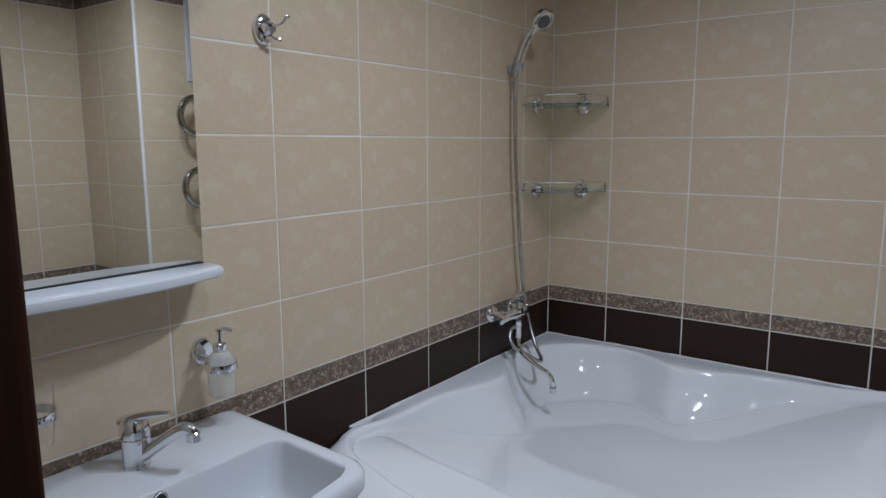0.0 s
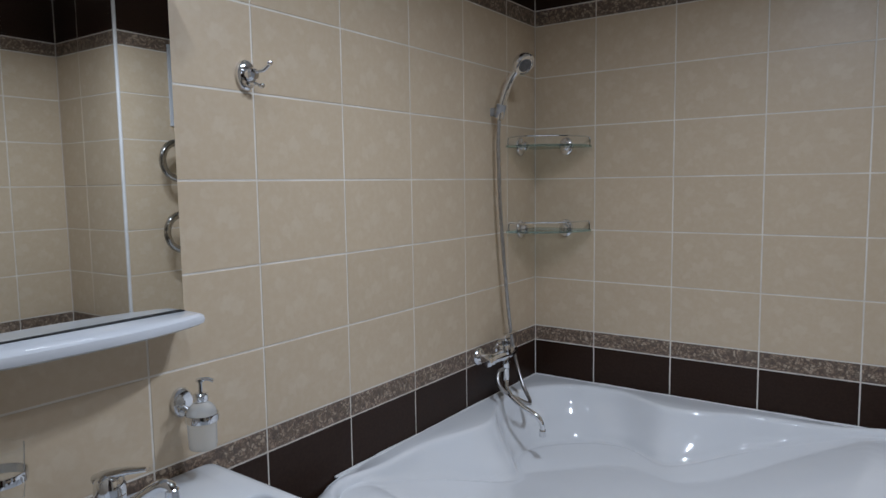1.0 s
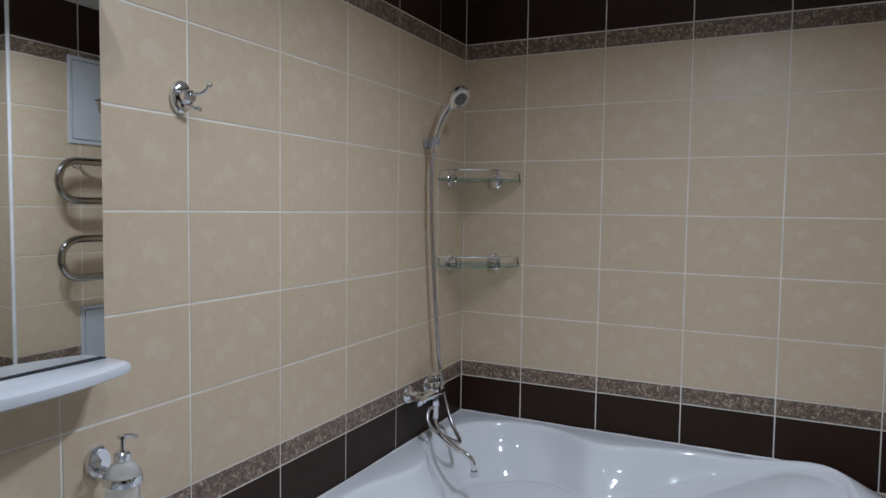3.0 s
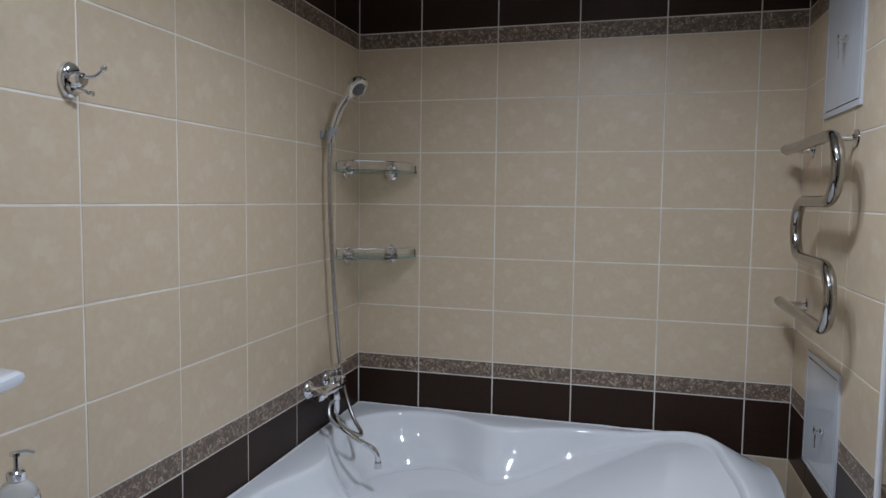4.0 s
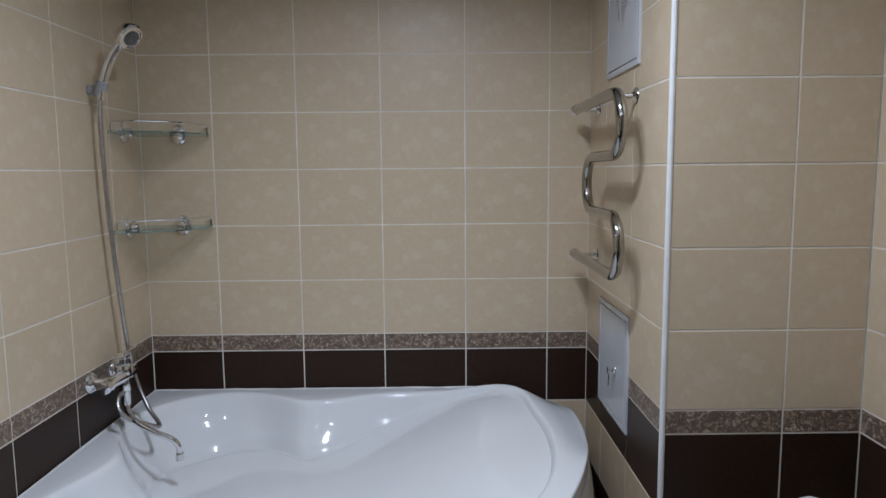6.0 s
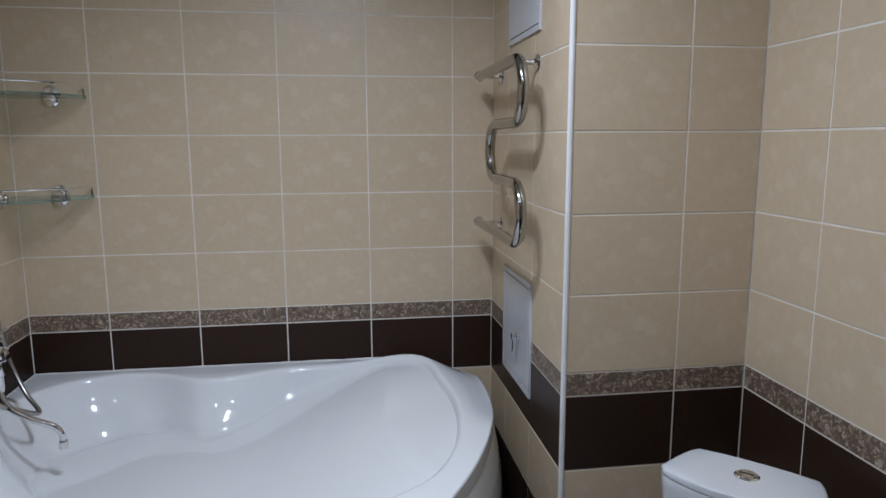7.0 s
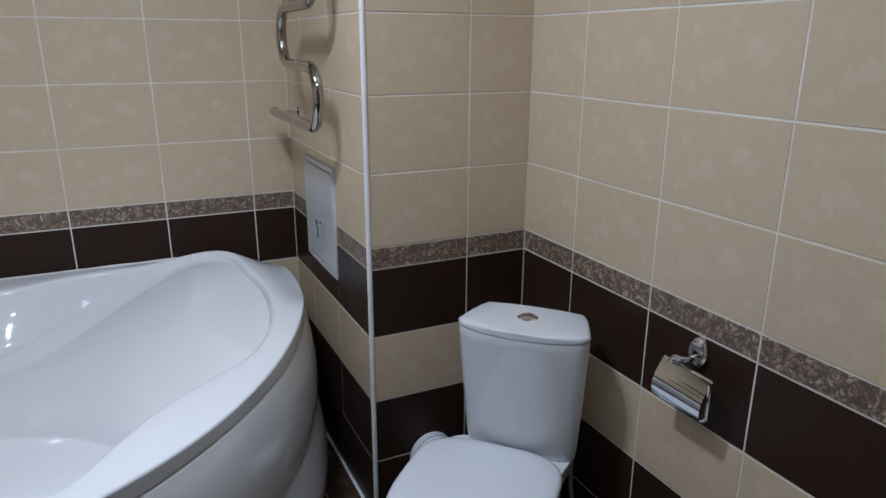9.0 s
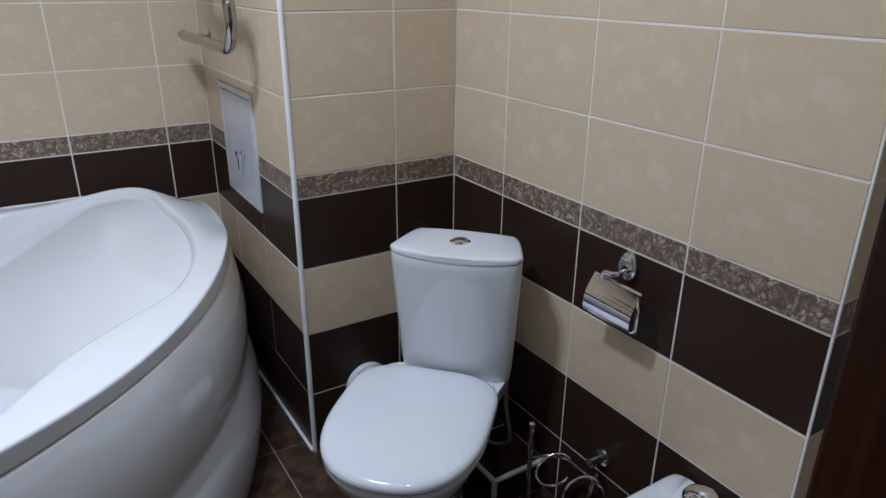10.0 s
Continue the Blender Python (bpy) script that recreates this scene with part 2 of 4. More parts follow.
def part(name, bm, material, parent=None, label="", m=None, sharp=35):
    ob = new(name, finish(bm, name, material, sharp))
    if parent:
        ob.parent = parent
    if m is not None:
        ob.matrix_local = m
    return tagged(ob, label)


def thing(name, m, label, category, group="", kind=""):
    ob = new(name)
    ob.empty_display_size = 0.05
    ob.matrix_world = m
    return tagged(ob, label, category, group, kind)


def block(size, at=(0, 0, 0), bevel=0.0, segments=2, bm=None):
    """A box of the given size, centred at a point, with rounded edges."""
    bm = bm or bmesh.new()
    made = bmesh.ops.create_cube(bm, size=1, matrix=Matrix.Translation(at) @ Matrix.Diagonal((*size, 1)))
    if bevel:
        edges = list({e for v in made["verts"] for e in v.link_edges})
        bmesh.ops.bevel(bm, geom=edges, offset=bevel, segments=segments, profile=0.5, affect="EDGES")
    return bm


def loft(rings, close_first=True, close_last=True, bm=None, cyclic=True):
    bm = bm or bmesh.new()
    rows = [[bm.verts.new(p) for p in ring] for ring in rings]
    n = len(rows[0])
    for a, b in zip(rows, rows[1:]):
        for i in range(n if cyclic else n - 1):
            j = (i + 1) % n
            bm.faces.new((a[i], a[j], b[j], b[i]))
    if close_first:
        bm.faces.new(rows[0][::-1])
    if close_last:
        bm.faces.new(rows[-1])
    return bm


def lathe(profile, n=28, m=None, bm=None, sx=1.0, sy=1.0):
    """Turns (radius, height) pairs round z; sx and sy flatten the round."""
    m = m or Matrix()
    rings = [[m @ Vector((max(r, 1e-4) * sx * math.cos(2 * math.pi * i / n), max(r, 1e-4) * sy * math.sin(2 * math.pi * i / n), z)) for i in range(n)] for r, z in profile]
    return loft(rings, bm=bm)


def smooth_path(points, steps=6):
    pts = [Vector(p) for p in points]
    out = []
    for i in range(len(pts) - 1):
        p0, p1, p2, p3 = pts[max(i - 1, 0)], pts[i], pts[i + 1], pts[min(i + 2, len(pts) - 1)]
        for k in range(steps):
            t = k / steps
            out.append(0.5 * (2 * p1 + (p2 - p0) * t + (2 * p0 - 5 * p1 + 4 * p2 - p3) * t * t + (3 * p1 - p0 - 3 * p2 + p3) * t ** 3))
    return out + [pts[-1]]


def rounded_path(points, radius, steps=7):
    """A polyline whose corners are turned with the given radius."""
    pts = [Vector(p) for p in points]
    out = [pts[0]]
    for a, b, c in zip(pts, pts[1:], pts[2:]):
        r = min(radius, (a - b).length * 0.499, (c - b).length * 0.499)
        p, q = b + (a - b).normalized() * r, b + (c - b).normalized() * r
        for k in range(steps + 1):
            t = k / steps
            s = (1 - t) ** 2 * p + 2 * t * (1 - t) * b + t * t * q
            mid = (p + q) / 2
            out.append(s + (mid - b) * 0.085 * 4 * t * (1 - t))
    return out + [pts[-1]]


def tube(path, radius, n=14, bm=None, taper=None):
    """A pipe along a path, with closed ends; taper gives a radius for each point."""
    pts = [Vector(p) for p in path]
    side = None
    rings = []
    for i, p in enumerate(pts):
        d = (pts[min(i + 1, len(pts) - 1)] - pts[max(i - 1, 0)]).normalized()
        if side is None:
            side = d.cross(Vector((0, 0, 1)) if abs(d.z) < 0.9 else Vector((1, 0, 0))).normalized()
        side = (side - d * side.dot(d)).normalized()
        up = d.cross(side)
        r = taper[i] if taper else radius
        rings.append([p + r * (math.cos(2 * math.pi * k / n) * side + math.sin(2 * math.pi * k / n) * up) for k in range(n)])
    return loft(rings, bm=bm)


def wall(name, lo, hi, material, label, category="wall"):
    size = [b - a for a, b in zip(lo, hi)]
    centre = [(a + b) / 2 for a, b in zip(lo, hi)]
    ob = part(name, block(size), material)
    ob.location = centre
    return tagged(ob, label, category, kind="structure")


# ---- structure ----
ROW = 0.2025
LOW = 4 * ROW
BAND = 0.0615
Z_ROWS = [0, ROW, 2 * ROW, 3 * ROW, LOW] + [LOW + BAND + ROW * k for k in range(7)]
Z_ROWS += [Z_ROWS[-1] + BAND, CEIL]
ROW_MATERIALS = [DARK, DARK, BEIGE, DARK, BORDER] + [BEIGE] * 6 + [BORDER, DARK]
BOX_X, BOX_Y, RIGHT_X, END_Y = 1.615, -0.838, 2.114, -1.99
ROOM_Y, DOOR_L, DOOR_R, HALL_Y = -2.3, 0.779, 1.438, -2.42
G = 0.0013
label = "beige tiled wall with dark brown rows and floral borders"
wall_left = wall("wall_left", (-0.12, HALL_Y, 0), (-G, 0, CEIL), GROUT, label)
wall_back = wall("wall_back", (-0.12, G, 0), (2.6, 0.12, CEIL), GROUT, label)
wall_box_side = wall("wall_box_side", (BOX_X + G, BOX_Y + G, 0), (BOX_X + 0.1, -0.001, CEIL), GROUT, label)
wall_box_front = wall("wall_box_front", (BOX_X + 0.1, BOX_Y + G, 0), (RIGHT_X + 0.1, BOX_Y + 0.1, CEIL), GROUT, label)
wall_right = wall("wall_right", (RIGHT_X + G, END_Y + G, 0), (RIGHT_X + 0.35, BOX_Y, CEIL), GROUT, label)
wall_niche = wall("wall_niche", (2.46, HALL_Y, 0), (2.58, END_Y, CEIL), GROUT, "plain side wall beside the doorway")
wall_door_l = wall("wall_door_left", (0, HALL_Y + 0.01, 0), (DOOR_L - 0.04, ROOM_Y - 0.01, CEIL), HALL, "plastered wall beside the doorway")
wall_door_r = wall("wall_door_right", (DOOR_R + 0.04, HALL_Y + 0.01, 0), (2.46, ROOM_Y - 0.01, CEIL), HALL, "plastered wall beside the doorway")
wall_door_t = wall("wall_door_top", (DOOR_L - 0.04, HALL_Y + 0.01, 2.06), (DOOR_R + 0.04, ROOM_Y - 0.01, CEIL), HALL, "plastered wall above the doorway")
ceiling = wall("ceiling", (-0.12, HALL_Y, CEIL), (2.6, 0.12, CEIL + 0.1), CEILING, "glossy white stretched ceiling", "ceiling")
floor = wall("floor", (-0.12, HALL_Y, -0.1), (2.6, 0.12, -0.003), FLOOR_GROUT, "dark brown tiled floor with thin joints", "floor")
wall("hall_floor", (-0.6, -4.6, -0.1), (3.2, HALL_Y, -0.002), WOOD, "dark wooden floor of the hall", "floor")
wall("hall_ceiling", (-0.6, -4.6, 2.5), (3.2, HALL_Y, 2.6), HALL, "plain ceiling of the hall", "ceiling")
wall("hall_wall_far", (-0.6, -4.7, 0), (3.2, -4.6, 2.5), HALL, "plain plastered hall wall")
wall("hall_wall_left", (-0.7, -4.6, 0), (-0.6, HALL_Y, 2.5), HALL, "plain plastered hall wall")
wall("hall_wall_right", (3.2, -4.6, 0), (3.3, HALL_Y, 2.5), HALL, "plain plastered hall wall")
wall("hall_wall_near_left", (-0.6, HALL_Y, 0), (-0.12, HALL_Y + 0.1, 2.5), HALL, "plain plastered hall wall")
wall("hall_wall_near_right", (2.58, HALL_Y, 0), (3.2, HALL_Y + 0.1, 2.5), HALL, "plain plastered hall wall")
wall("hall_wall_near_top", (-0.12, HALL_Y, CEIL + 0.1), (2.58, HALL_Y + 0.1, 2.5), HALL, "plain plastered hall wall")

# door frame: two jambs, a head and rounded casings on the room side
door = thing("door_1", pose(0, 0, 0), "dark brown wooden door frame of an open doorway", "door frame", kind="structure")
DEEP = ROOM_Y - HALL_Y
for x, s in ((DOOR_L, -1), (DOOR_R, 1)):
    part("jamb", block((0.04, DEEP, 2.06), (x + s * 0.02, (ROOM_Y + HALL_Y) / 2, 1.03), 0.004), WOOD, door)
    part("casing", block((0.07, 0.012, 2.1), (x + s * 0.041, ROOM_Y - 0.004, 1.05), 0.004), WOOD, door)
part("head", block((DOOR_R - DOOR_L, DEEP, 0.04), ((DOOR_L + DOOR_R) / 2, (ROOM_Y + HALL_Y) / 2, 2.04), 0.004), WOOD, door)

# white edge profiles on the outer tile corners and a sealed joint at the floor
for name, x, y, r in (("edge_trim", BOX_X, BOX_Y, 0.0075), ("edge_trim", RIGHT_X, END_Y, 0.0022)):
    t = part(name, lathe([(r, 0), (r, CEIL)], 12), TRIM)
    t.location = (x + 0.5 * r, y + 0.5 * r, 0)
    tagged(t, "white plastic edge profile on the tiled corner", "trim", kind="structure")
t = part("baseboard", block((0.01, 0.83, 0.008), (BOX_X - 0.004, BOX_Y / 2, 0.003), 0.002), TRIM)
tagged(t, "white sealed joint between wall tiles and floor", "trim", kind="structure")


# ---- bath ----
PX, PY = 0.70, -0.70
INNER = [(0, 0.50), (14, 0.53), (28, 0.61), (40, 0.655), (55, 0.71), (68, 0.765), (78, 0.81), (85, 0.855), (92, 0.84), (101, 0.755), (120, 0.655), (135, 0.578), (148, 0.585), (160, 0.72), (170, 0.79), (180, 0.815)]


def spline(pairs, x):
    """Catmull-Rom through the pairs, mirrored at both ends."""
    xs = [p[0] for p in pairs]
    ys = [p[1] for p in pairs]
    for i in range(len(xs) - 1):
        if xs[i] <= x <= xs[i + 1]:
            h = xs[i + 1] - xs[i]
            m0 = 0 if i == 0 else (ys[i + 1] - ys[i - 1]) / (xs[i + 1] - xs[i - 1])
            m1 = 0 if i + 2 >= len(xs) else (ys[i + 2] - ys[i]) / (xs[i + 2] - xs[i])
            t = (x - xs[i]) / h
            return (2 * t ** 3 - 3 * t * t + 1) * ys[i] + (t ** 3 - 2 * t * t + t) * h * m0 + (3 * t * t - 2 * t ** 3) * ys[i + 1] + (t ** 3 - t * t) * h * m1
    return ys[-1]


def bath_outer(a, grow=0.0):
    """Distance from the bath's middle to its outline in direction a."""
    c, s = math.cos(a), math.sin(a)
    cx, cy, big = 0.26, -0.26, 1.275 + grow
    fx, fy = PX - cx, PY - cy
    k = fx * c + fy * s
    arc = -k + math.sqrt(k * k - (fx * fx + fy * fy - big * big))
    walls = min(((0.004 - PX) / c) if c < -1e-6 else 9, ((-0.004 - PY) / s) if s > 1e-6 else 9)
    return (arc ** -8 + walls ** -8) ** (-1 / 8) if walls < 3 and abs(arc - walls) < 0.3 else min(arc, walls)


def step(lo, hi, x):
    t = min(1, max(0, (x - lo) / (hi - lo)))
    return t * t * (3 - 2 * t)


def build_bath():
    bath = thing("corner_bath", pose(0, 0, 0), "white acrylic corner bath with moulded headrests, fitted between the walls", "bathtub")
    n = 144
    angles = [2 * math.pi * i / n for i in range(n)]

    def phi(a):
        d = abs((math.degrees(a) + 45 + 180) % 360 - 180)
        return d

    def bump(p, centre, width):
        return math.exp(-((p - centre) / width) ** 2)

    def rim(p):
        return 0.664 - 0.0235 * bump(p, 0, 42)

    def lip(p):
        return rim(p) - 0.03 * step(48, 66, p) * (1 - step(92, 102, p))

    def crest(p):
        return rim(p) + 0.036 * bump(p, 89, 12) + 0.006 * bump(p, 70, 14)

    def ring(fun):
        out = []
        for a in angles:
            r, z = fun(a, phi(a))
            out.append((PX + r * math.cos(a), PY + r * math.sin(a), z))
        return out

    def inner(p):
        return spline(INNER, p)

    rings = [
        ring(lambda a, p: (bath_outer(a) - 0.03, 0.603)),
        ring(lambda a, p: (bath_outer(a) - 0.004, 0.603)),
        ring(lambda a, p: (bath_outer(a) - 0.001, 0.6033)),
        ring(lambda a, p: (bath_outer(a), 0.6045)),
        ring(lambda a, p: (bath_outer(a), 0.607)),
        ring(lambda a, p: (bath_outer(a), lip(p) - 0.009)),
        ring(lambda a, p: (bath_outer(a), lip(p) - 0.006)),
        ring(lambda a, p: (bath_outer(a) - 0.0012, lip(p) - 0.002)),
        ring(lambda a, p: (bath_outer(a) - 0.005, lip(p))),
        ring(lambda a, p: (bath_outer(a) - 0.009, lip(p))),
        ring(lambda a, p: (bath_outer(a) * 0.8 + inner(p) * 0.2, lip(p) * 0.85 + crest(p) * 0.15)),
        ring(lambda a, p: (bath_outer(a) * 0.45 + inner(p) * 0.55, lip(p) * 0.4 + crest(p) * 0.6)),
        ring(lambda a, p: (inner(p) + 0.009, crest(p))),
        ring(lambda a, p: (inner(p) + 0.001, crest(p) - 0.0015)),
        ring(lambda a, p: (inner(p) - 0.006, crest(p) - 0.006)),
        ring(lambda a, p: (inner(p) - 0.0105, crest(p) - 0.014)),
        ring(lambda a, p: (inner(p) - 0.014, crest(p) - 0.024)),
    ]

    def slope(x, y):
        """A shallow floor that climbs to the headrest at either end and sinks in the middle."""
        u, v = x - PX, y - PY
        right, left = 0.96 * u + 0.28 * v, -0.28 * u - 0.96 * v
        q = (right + left) / 2 + math.sqrt((right - left) ** 2 / 4 + 0.008)
        return 0.508 + 0.1 * q + 0.23 * max(0, q) ** 2 - 0.05 * math.exp(-(u * u + v * v) / 0.16)

    def bowl_ring(r_of):
        out = []
        for a in angles:
            p = phi(a)
            r0, z0 = inner(p) - 0.014, crest(p) - 0.024
            r = r_of(r0)
            x, y = PX + r * math.cos(a), PY + r * math.sin(a)
            d = r0 - r
            side = z0 - 0.055 * (1 - math.exp(-d / 0.03)) - 0.8 * d - 3 * max(0, d - 0.2) ** 2
            k = 0.005
            low = slope(x, y)
            z = k * math.log(math.exp((side - 0.5) / k) + math.exp((low - 0.5) / k)) + 0.5
            # a rounded groove runs along the foot of the side
            z -= 0.009 * math.exp(-((side - low - 0.008) / 0.013) ** 2) * step(0.02, 0.07, d) * step(92, 108, p)
            out.append((x, y, min(z, z0 - 0.12 * d)))
        return out

    for inset in (0.004, 0.009, 0.015, 0.022, 0.03, 0.038, 0.046, 0.054, 0.062, 0.07, 0.078, 0.086, 0.094, 0.102, 0.11, 0.12, 0.13, 0.14, 0.15, 0.16, 0.17, 0.18, 0.19, 0.2, 0.21, 0.22, 0.235):
        rings.append(bowl_ring(lambda r0: r0 - inset))
    for s in (0.93, 0.85, 0.76, 0.66, 0.55, 0.44, 0.33, 0.22, 0.12, 0.03):
        rings.append(bowl_ring(lambda r0: (r0 - 0.235) * s))
    shell = loft(rings, close_first=False)
    part("tub", shell, ACRYLIC, bath, "glossy white tub with wavy rim", sharp=60)

    # front panel with two rounded swells under the rim
    swell = [(-0.03, 0.6), (0.0, 0.6), (0.004, 0.5985), (0.0065, 0.594), (0.013, 0.565), (0.029, 0.48), (0.034, 0.4), (0.028, 0.33), (0.014, 0.295), (0.016, 0.28), (0.035, 0.25), (0.05, 0.19), (0.052, 0.12), (0.044, 0.05), (0.034, 0.004)]
    span = [radians(-45 - 100 + 200 * i / 90) for i in range(91)]
    rows = []
    for off, z in swell:
        row = []
        for a in span:
            c, s = math.cos(a), math.sin(a)
            cx, cy, big = 0.26, -0.26, 1.27 + off
            fx, fy = PX - cx, PY - cy
            k = fx * c + fy * s
            r = -k + math.sqrt(k * k - (fx * fx + fy * fy - big * big))
            x, y = PX + r * c, PY + r * s
            row.append((max(x, 0.006), min(y, -0.006), z))
        rows.append(row)
    part("front_panel", loft(rows, False, False, cyclic=False), ACRYLIC, bath, "white swelling front panel", sharp=70)
    return bath


build_bath()

# sealing bead between bath and tiles, slightly uneven, with a dark end in the corner
seal_rng = random.Random(8)
for along in (Vector((1, 0, 0)), Vector((0, -1, 0))):
    bead = [Vector((0.006, -0.006, 0.663)) + along * (0.05 * i) + Vector((0, 0, seal_rng.uniform(-0.0012, 0.0012))) for i in range(25)]
    t = part("sealant", tube(bead, 0.0045, 8, taper=[0.0045 + seal_rng.uniform(-0.0008, 0.001) for _ in bead]), TRIM)
    tagged(t, "white silicone bead between bath rim and tiles", "sealant", kind="structure")


# ---- things on the walls ----
def rosette(rx, ry, depth, n=28):
    """A domed oval wall plate, its back on the plane z = 0."""
    return lathe([(1, 0), (1, depth * 0.4), (0.95, depth * 0.7), (0.8, depth * 0.95), (0.4, depth), (0, depth)], n, sx=rx, sy=ry)


# facing +x on the left wall: local x along +y, local y up, local z into the room
def on_left(y, z, x=0.0):
    return Matrix(((0, 0, 1, x), (1, 0, 0, y), (0, 1, 0, z), (0, 0, 0, 1)))


def on_right(y, z, x):
    return Matrix(((0, 0, -1, x), (-1, 0, 0, y), (0, 1, 0, z), (0, 0, 0, 1)))


def on_back(x, z):
    return Matrix(((1, 0, 0, x), (0, 0, -1, 0), (0, 1, 0, z), (0, 0, 0, 1)))


def scaled(bm, m):
    bmesh.ops.transform(bm, matrix=m, verts=bm.verts)
    return bm


def build_hook():
    hook = thing("robe_hook", on_left(-1.452, 1.72), "chrome double robe hook screwed to the tiled wall", "hook")
    part("wall_plate", rosette(0.026, 0.036, 0.014), CHROME, hook)
    part("boss", lathe([(0.016, 0.01), (0.016, 0.03), (0.012, 0.036), (0, 0.037)], 20), CHROME, hook)
    for y, rise, reach in ((0.008, 0.014, 0.06), (-0.02, -0.006, 0.03)):
        p = smooth_path([(0, y, 0.02), (0.004, y - 0.002, 0.035), (0.012, y, reach * 0.85), (0.02, y + rise, reach + 0.004)], 6)
        part("arm", tube(p, 0.0042, 12), CHROME, hook)
        part("knob", lathe([(0, -0.006), (0.005, -0.004), (0.0065, 0), (0.005, 0.004), (0, 0.006)], 14, pose(0.02, y + rise + 0.002, reach + 0.005)), CHROME, hook)


build_hook()


def slab_outline(half, deep, z, tip=0.02, n=36):
    """The outline of a shelf: straight at the wall, bowed at the front with rounded ends."""
    pts = [(0.0, -half, z), (0.0, half, z)]
    for i in range(n + 1):
        t = -1 + 2 * i / n
        pts.append((deep - 0.045 * abs(t) ** 2.6, -t * half * (1.0 if abs(t) < 0.99 else 0.985), z))
    return pts


def slab(half, deep, z0, z1, edge=0.006):
    def ring(z, d):
        return [(max(x - d, 0) if x > 0 else 0, y * (1 - d / half), zz) for x, y, zz in slab_outline(half, deep, z)]
    return loft([ring(z0, edge), ring(z0 + edge * 0.5, edge * 0.25), ring((z0 + z1) / 2, 0), ring(z1 - edge * 0.5, edge * 0.25), ring(z1, edge)])


MY, MH = -1.925, 0.265


def build_mirror():
    m = thing("wall_mirror", pose(0.001, MY, 0), "frameless bathroom mirror with white plastic shelf and white canopy", "mirror")
    part("glass", block((0.006, 2 * MH, 0.66)), MIRROR, m, "silvered mirror glass", pose(0.0285, 0, 1.537, 0, 0, 0.55))
    # thin near-black strip between glass and shelf
    part("seal", block((0.003, 2 * MH - 0.006, 0.0036), (0.0345, 0, 1.2072)), BLACK, m, "thin dark strip under the mirror glass")
    part("backing", block((0.022, 2 * MH - 0.02, 0.64), (0.0115, 0, 1.537)), PLASTIC, m)
    part("shelf", slab(MH + 0.012, 0.135, 1.182, 1.206, 0.008), PLASTIC, m, "white plastic shelf under the mirror glass")
    part("canopy", slab(MH + 0.012, 0.135, 1.868, 1.9, 0.01), PLASTIC, m, "white plastic canopy above the mirror glass")


build_mirror()


def build_ring_holder(y, z, label, category, pump):
    h = thing("soap_dispenser" if pump else "tumbler_holder", on_left(y, z), label, category)
    part("wall_plate", rosette(0.025, 0.034, 0.016), CHROME, h)
    part("arm", tube(smooth_path([(0, -0.012, 0.01), (0, -0.016, 0.028), (0, -0.018, 0.046)], 4), 0.008, 12), CHROME, h)
    reach = 0.074 if pump else 0.085
    r = 0.0305 if pump else 0.037
    section = [(r + 0.001, -0.008), (r + 0.004, -0.008), (r + 0.005, 0), (r + 0.004, 0.008), (r + 0.001, 0.008), (r + 0.001, -0.008)]
    band = loft([[(a * math.cos(2 * math.pi * i / 32), a * math.sin(2 * math.pi * i / 32), b) for i in range(32)] for a, b in section], False, False)
    # lathe axis: local z of the band runs up the wall
    band_m = Matrix(((1, 0, 0, 0), (0, 0, 1, -0.018), (0, -1, 0, reach), (0, 0, 0, 1)))
    part("ring", band, CHROME, h, "", band_m)
    if pump:
        body = [(0.023, -0.068), (0.0275, -0.066), (0.029, -0.058), (0.03, -0.01), (0.0303, 0.008), (0.028, 0.018), (0.021, 0.027), (0.013, 0.032), (0.012, 0.038)]
        jar = part("bottle", lathe(body, 32), FROSTED, h, "frosted glass bottle", band_m)
        part("collar", lathe([(0.014, 0.034), (0.015, 0.037), (0.015, 0.048), (0.011, 0.052), (0.005, 0.053)], 20), CHROME, jar)
        part("pump", lathe([(0.0045, 0.05), (0.0045, 0.074), (0.009, 0.076), (0.009, 0.082), (0, 0.084)], 16), CHROME, jar)
        part("nozzle", tube([(0, 0, 0.08), (0.01, -0.013, 0.081), (0.016, -0.023, 0.077)], 0.0042, 10), CHROME, jar)
    else:
        cup = [(0.0, -0.058), (0.026, -0.058), (0.03, -0.055), (0.034, -0.03), (0.0365, 0.01), (0.0385, 0.05)]
        turned = [[(r * math.cos(2 * math.pi * i / 36), r * math.sin(2 * math.pi * i / 36), z) for i in range(36)] for r, z in cup[1:]]
        part("tumbler", loft(turned, True, False), CUP_GLASS, h, "frosted glass tumbler", band_m)


build_ring_holder(-1.66, 1.002, "frosted glass soap dispenser in a chrome wall holder above the basin", "soap dispenser", True)
build_ring_holder(-2.046, 1.018, "frosted glass tumbler in a chrome ring holder on the wall", "tumbler holder", False)


